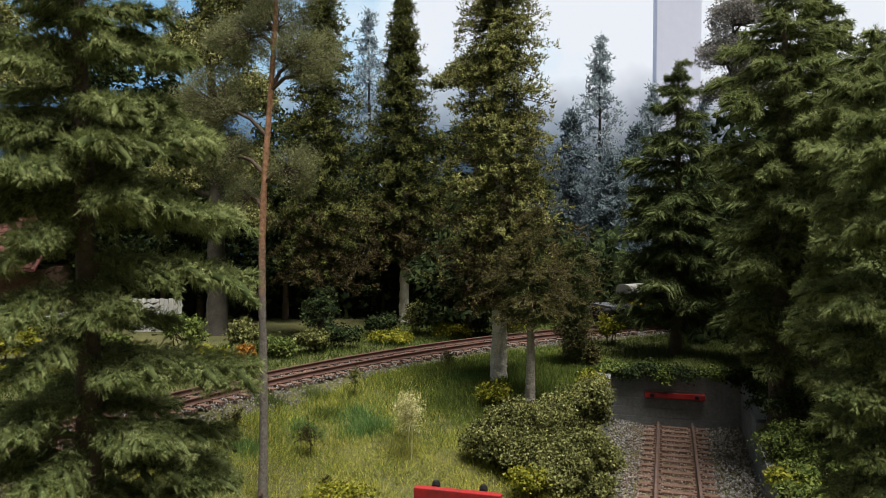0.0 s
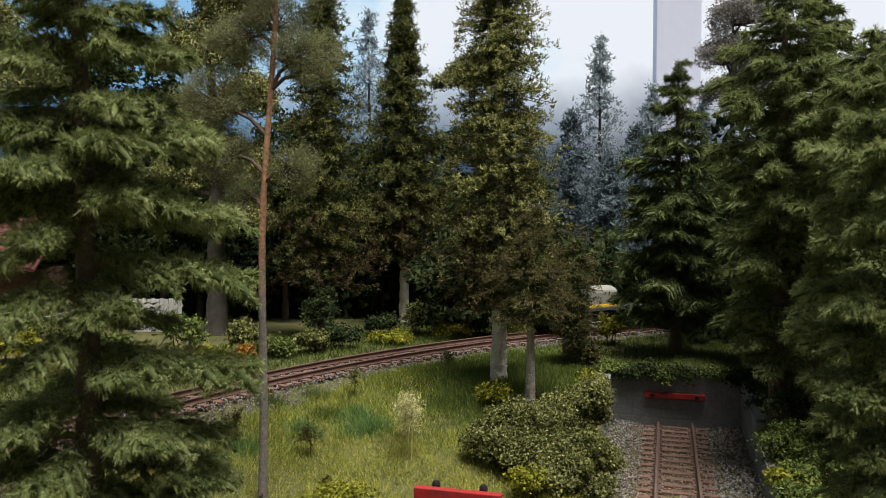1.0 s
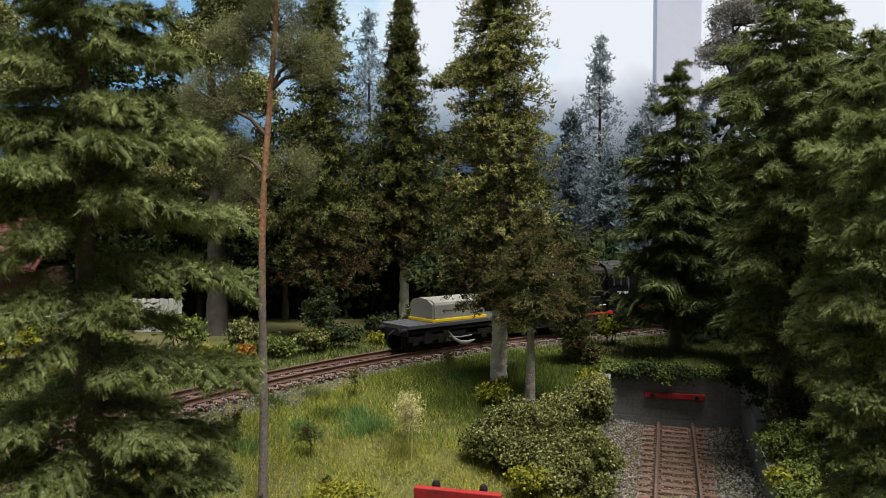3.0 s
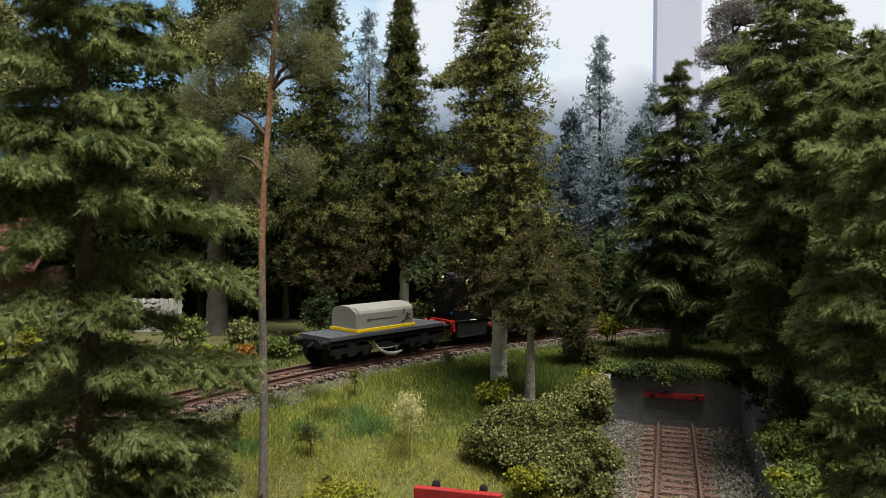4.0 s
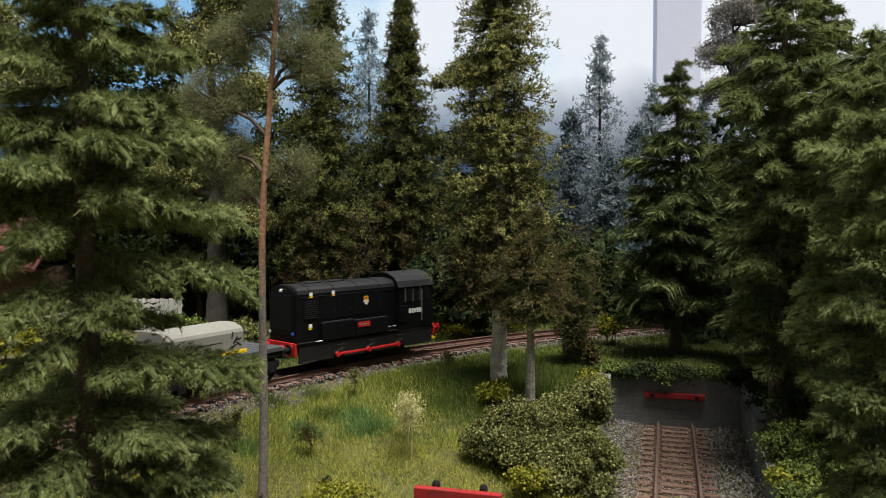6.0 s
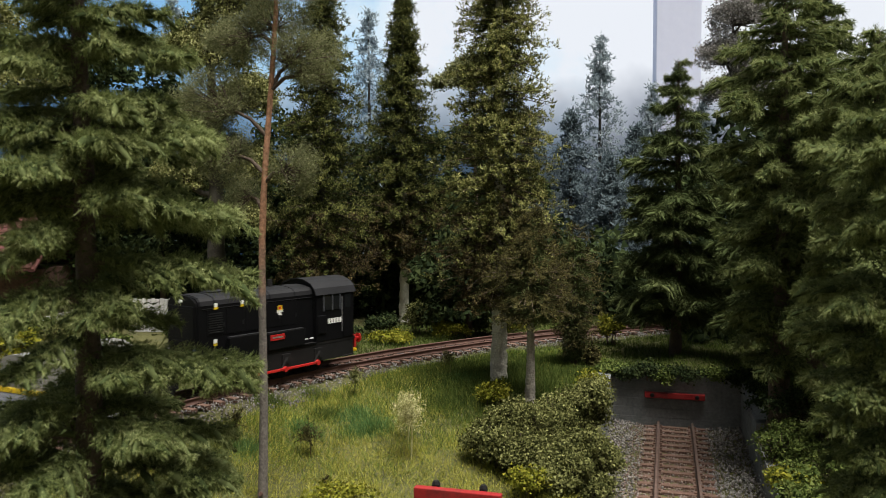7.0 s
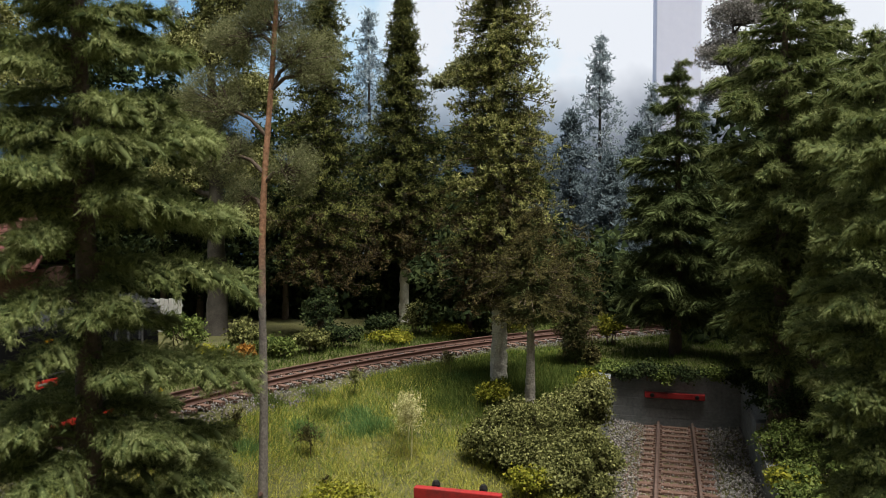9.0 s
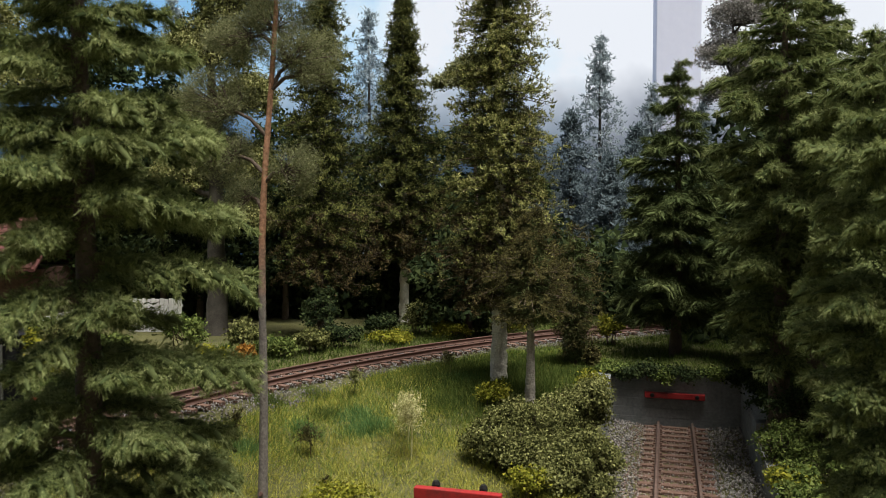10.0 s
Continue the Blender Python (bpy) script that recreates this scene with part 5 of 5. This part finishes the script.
        for k in range(5):
            sbox("number_bar", -4.08 + k * 0.22, -3.92 + k * 0.22, 1.66, 1.675, 2.50, 2.78, M_WHITE, "", 0)
        for k in range(3):
            sbox("lettering_bar", -2.0 + k * 0.42, -1.72 + k * 0.42, 1.60, 1.612, 1.84, 1.90, M_WHITE, "", 0)
        sbox("handrail", 3.55, 4.05, 1.66, 1.70, 1.60, 1.66, M_WHITE, "white step edge", 0.01)
        for x in (4.5, -4.6):
            sbox("step", x - 0.45, x + 0.45, 1.35, 1.70, 0.55, 0.62, M_BLACK_MATT)
            sbox("step_bracket", x - 0.42, x - 0.34, 1.45, 1.52, 0.6, 1.45, M_BLACK_MATT, bev=0)
            sbox("step_bracket", x + 0.34, x + 0.42, 1.45, 1.52, 0.6, 1.45, M_BLACK_MATT, bev=0)
        # cab side
        sbox("cab_door", -4.95, -4.25, 1.645, 1.675, 1.65, 4.15, M_BLACK, bev=0.01)
        sbox("door_window", -4.82, -4.38, 1.66, 1.685, 3.25, 4.02, M_GLASS_DARK, bev=0)
        w = sbox("cab_window", -3.95, -2.75, 1.645, 1.67, 3.25, 4.05, M_GLASS_DARK, bev=0)
        for x in (-4.0, -3.38, -2.72):
            sbox("window_frame", x - 0.04, x + 0.04, 1.645, 1.69, 3.2, 4.1, M_DECK, bev=0)
        sbox("grab_rail", -4.14, -4.10, 1.68, 1.72, 2.0, 3.9, M_STEEL, "steel grab rail", 0)
        sbox("cab_box", -2.9, -2.25, 1.40, 1.70, 2.0, 3.0, M_BLACK, bev=0.05)
        # outside cranks turn with the wheels; rods follow them
    cab = [(-1.64, 1.6), (-1.64, 4.12), (-1.50, 4.42), (-1.20, 4.68), (-0.6, 4.87), (0, 4.92), (0.6, 4.87), (1.20, 4.68), (1.50, 4.42), (1.64, 4.12), (1.64, 1.6)]
    part("cab", prism(bmesh.new(), cab, -5.1, -2.2), M_BLACK, root)
    croof = [(-1.72, 4.10), (-1.55, 4.46), (-1.22, 4.73), (-0.6, 4.925), (0, 4.98), (0.6, 4.925), (1.22, 4.73), (1.55, 4.46), (1.72, 4.10), (1.66, 4.10), (1.50, 4.42), (1.2, 4.69), (0.6, 4.88), (0, 4.93), (-0.6, 4.88), (-1.2, 4.69), (-1.5, 4.42), (-1.66, 4.10)]
    part("cab_roof", prism(bmesh.new(), croof, -5.22, -2.1), M_ROOF_BLACK, root, "dark grey cab roof")
    for y in (-1.0, 0.0, 1.0):
        part("rear_window", box(bmesh.new(), -5.13, -5.09, y - 0.36, y + 0.36, 3.3, 4.2, 0), M_GLASS_DARK, root)
    for y in (-0.9, 0.9):
        part("front_cab_window", box(bmesh.new(), -2.21, -2.17, y * 1.35 - 0.2, y * 1.35 + 0.2, 3.4, 4.0, 0), M_GLASS_DARK, root)
    wheels, rods = [], []
    for x in (-2.3, 0.0, 2.3):
        for sd in (1, -1):
            w = part("wheel", wheel_bm(0.92, 10, 0.0, sd), M_BLACK_MATT, root, "", at=(0, 0, 0))
            w.location = (x * S, sd * 0.80 * S, 0.92 * S)
            wheels.append((w, (x, sd * 0.80, 0.92), 0.92))
            bm = bmesh.new()
            a, b = sorted((sd * 1.46, sd * 1.56))
            box(bm, -0.15, 0.15, a, b, -0.18, 0.55, 0.03)
            cyl(bm, (0, sd * 1.2, 0), (0, sd * 1.6, 0), 0.12, 0.12, 10)
            c = part("crank", bm, M_BLACK_MATT, root)
            c.location = (x * S, 0, 0.92 * S)
            wheels.append((c, (x, 0, 0.92), 0.92))
    for sd in (1, -1):
        bm = bmesh.new()
        a, b = sorted((sd * 1.60, sd * 1.68))
        box(bm, -2.45, 2.45, a, b, -0.065, 0.065, 0.02)
        for x in (-2.3, 0.0, 2.3):
            cyl(bm, (x, sd * 1.58, 0), (x, sd * 1.74, 0), 0.135, 0.135, 14)
        rods.append(part("coupling_rod", bm, M_RED, root, "red coupling rod"))
    # the hood is narrower than the running plate, and the whole body than the outer frames
    on_hood = ("hood", "roof", "radiator", "warning", "crest", "door_catch", "louvre", "marker")
    for ob in root.children:
        if not ob.name.startswith(("wheel", "crank", "coupling_rod", "side_frame")):
            ob.data.transform(Matrix.Diagonal((1, 0.80 if ob.name.startswith(on_hood) else 0.86, 1, 1)))
    return root, wheels, rods


def build_wagon():
    root = thing("flat_wagon", 0, 0, 0, 0, "dark grey bogie flat wagon", "wagon")
    bm = bmesh.new()
    box(bm, -4.7, 4.35, -1.40, 1.40, 1.44, 1.68, 0.03)
    part("deck", bm, M_DECK, root)
    for k in range(18):
        part("deck_rib", box(bmesh.new(), -4.66 + k * 0.50, -4.62 + k * 0.50, -1.38, 1.38, 1.676, 1.692), M_DECK, root)
    for y in (-1.24, 1.24):
        bm = bmesh.new()
        box(bm, -4.6, 4.25, y - 0.07, y + 0.07, 1.16, 1.44, 0.02)
        part("side_sill", bm, M_BLACK_MATT, root)
    for sgn, end in ((-1, 4.72), (1, 4.37)):
        bm = bmesh.new()
        box(bm, sgn * end - 0.05, sgn * end + 0.05, -1.36, 1.36, 1.02, 1.46, 0.02)
        part("end_beam", bm, M_BLACK_MATT, root)
        buffers(root, sgn * (end + 0.05), sgn)
        bm = bmesh.new()
        cyl(bm, (sgn * (end + 0.03), 0, 1.3), (sgn * (end + 0.48), 0, 1.05), 0.05, 0.05, 8)
        part("coupling_hook", bm, M_BLACK_MATT, root)
    wheels = []
    for bx in (-3.0, 2.7):
        bm = bmesh.new()
        for y in (-1.18, 1.18):
            box(bm, -1.55, 1.55, y - 0.08, y + 0.08, 0.62, 0.98, 0.03)
            for x in (-1.0, 1.0):
                box(bm, x - 0.22, x + 0.22, y - 0.12, y + 0.12, 0.40, 0.86, 0.04)
            box(bm, -0.35, 0.35, y - 0.12, y + 0.12, 0.45, 1.2, 0.03)
        box(bm, -0.3, 0.3, -1.2, 1.2, 0.8, 1.25, 0.03)
        bogie = part("bogie", bm, M_BLACK_MATT, root, at=(0, 0, 0))
        bogie.location = (bx * S, 0, 0)
        for x in (-1.0, 1.0):
            for sd in (1, -1):
                w = part("wheel", wheel_bm(0.62, 0, 0, sd), M_BLACK_MATT, bogie)
                w.location = (x * S, sd * 0.80 * S, 0.62 * S)
                wheels.append((w, (x, sd * 0.80, 0.62), 0.62))
    # bright brake gear below the deck's middle
    for sd in (1, -1):
        V, F = tube_np(np.array([[1.0, sd * 1.15, 1.1], [0.7, sd * 1.3, 0.62], [0.2, sd * 1.42, 0.32], [-0.4, sd * 1.42, 0.24], [-1.05, sd * 1.38, 0.34]]), [0.05, 0.08, 0.11, 0.12, 0.05], 8)
        part_np("brake_lever", V, F, M_STEEL, root, "bright silver brake lever", True)
        V, F = tube_np(np.array([[1.1, sd * 1.2, 0.75], [0.1, sd * 1.3, 0.62], [-0.9, sd * 1.3, 0.66]]), [0.035, 0.035, 0.035], 6)
        part_np("pull_rod", V, F, M_STEEL, root, "thin silver pull rod", True)
        a, b = sorted((sd * 0.95, sd * 1.25))
        part("brake_cylinder", box(bmesh.new(), -0.5, 0.75, a, b, 0.72, 1.12, 0.1), M_BLACK_MATT, root)
        part("truss_bar", box(bmesh.new(), -1.4, 1.4, sd * 1.2 - 0.04, sd * 1.2 + 0.04, 0.70, 0.78, 0), M_BLACK_MATT, root)
    return root, wheels


def build_load():
    """The covered load: a grey hood with a curved top, a yellow band round its foot and dark sheeting marks."""
    root = thing("covered_load", 0, 0, 0, 0, "grey covered load with yellow band on the flat wagon", "load")
    top = [(-1.2, 0.0), (-1.2, 1.06), (-1.13, 1.22), (-0.92, 1.34), (-0.5, 1.42), (0, 1.45), (0.5, 1.42), (0.92, 1.34), (1.13, 1.22), (1.2, 1.06), (1.2, 0.0)]
    bm = prism(bmesh.new(), top, -2.25, 2.25)
    bmesh.ops.bevel(bm, geom=[e for e in bm.edges if abs(e.verts[0].co.x - e.verts[1].co.x) < 0.01], offset=0.12, segments=3, affect="EDGES")
    part("cover", bm, M_LOAD, root)
    for nm, a in (("yellow_band", [(-2.30, 2.30, -1.25, -1.19), (-2.30, 2.30, 1.19, 1.25), (-2.30, -2.23, -1.19, 1.19), (2.23, 2.30, -1.19, 1.19)]),):
        for x0, x1, y0, y1 in a:
            part(nm, box(bmesh.new(), x0, x1, y0, y1, 0.0, 0.19, 0.02), M_YELLOW, root, "bright yellow band")
    for sd in (1, -1):
        y0, y1 = sorted((sd * 1.195, sd * 1.212))
        part("arrow_shaft", box(bmesh.new(), -0.75, 1.5, y0, y1, 0.66, 0.69, 0), M_BLACK, root)
        for s in (-1, 1):
            m = Matrix.Translation((1.5, 0, 0.675)) @ Matrix.Rotation(radians(28 * s), 4, "Y")
            part("arrow_head", box(bmesh.new(), -0.22, 0.0, y0, y1, -0.018, 0.018, 0, m), M_BLACK, root)
        m = Matrix.Translation((-1.5, 0, 0.52))
        for k, (an, ln, dx, dz) in enumerate([(55, 0.42, -0.1, 0.18), (20, 0.5, 0.05, -0.12), (-35, 0.4, -0.3, -0.02), (80, 0.35, 0.1, 0.42), (10, 0.3, -0.3, 0.2)]):
            mm = m @ Matrix.Translation((dx, 0, dz)) @ Matrix.Rotation(radians(an), 4, "Y")
            part("painted_mark", box(bmesh.new(), -ln / 2, ln / 2, y0 + 0.001, y1 + 0.001, -0.035, 0.035, 0, mm), M_BLACK, root)
    return root


LOCO, LOCO_WHEELS, RODS = build_loco()
WAGON, WAGON_WHEELS = build_wagon()
LOAD = build_load()


def place(phi, up=0.0):
    return pose((CX + RAD * math.cos(phi)) * S, (CY + RAD * math.sin(phi)) * S, (RAIL + up) * S, 0, 0, math.degrees(phi) + 90)


def run(t):
    """Where the locomotive's middle stands on the curve, in radians, at t seconds."""
    return PHI[0] + PHI[1] * t + PHI[2] * t * t


CRANK = -0.85  # turn of the cranks at the start
PHI = (1.77818, 0.101872, 0.000497)


def motions():
    times = [k * 2 / 15 for k in range(76)]
    walk(LOCO, [(t, place(run(t))) for t in times])
    walk(WAGON, [(t, place(run(t) + 0.1895)) for t in times])
    walk(LOAD, [(t, place(run(t) + 0.1895, 1.695)) for t in times])
    for wheels in (LOCO_WHEELS, WAGON_WHEELS):
        for w, (x, y, z), r in wheels:
            walk(w, [(t, pose(x * S, y * S, z * S, 0, math.degrees((run(t) - run(0)) * RAD / r + CRANK), 0)) for t in times])
    for rod in RODS:
        rows = []
        for t in times:
            a = (run(t) - run(0)) * RAD / 0.92 + CRANK
            rows.append((t, pose(0.42 * math.sin(a) * S, 0, (0.92 + 0.42 * math.cos(a)) * S)))
        walk(rod, rows)


motions()
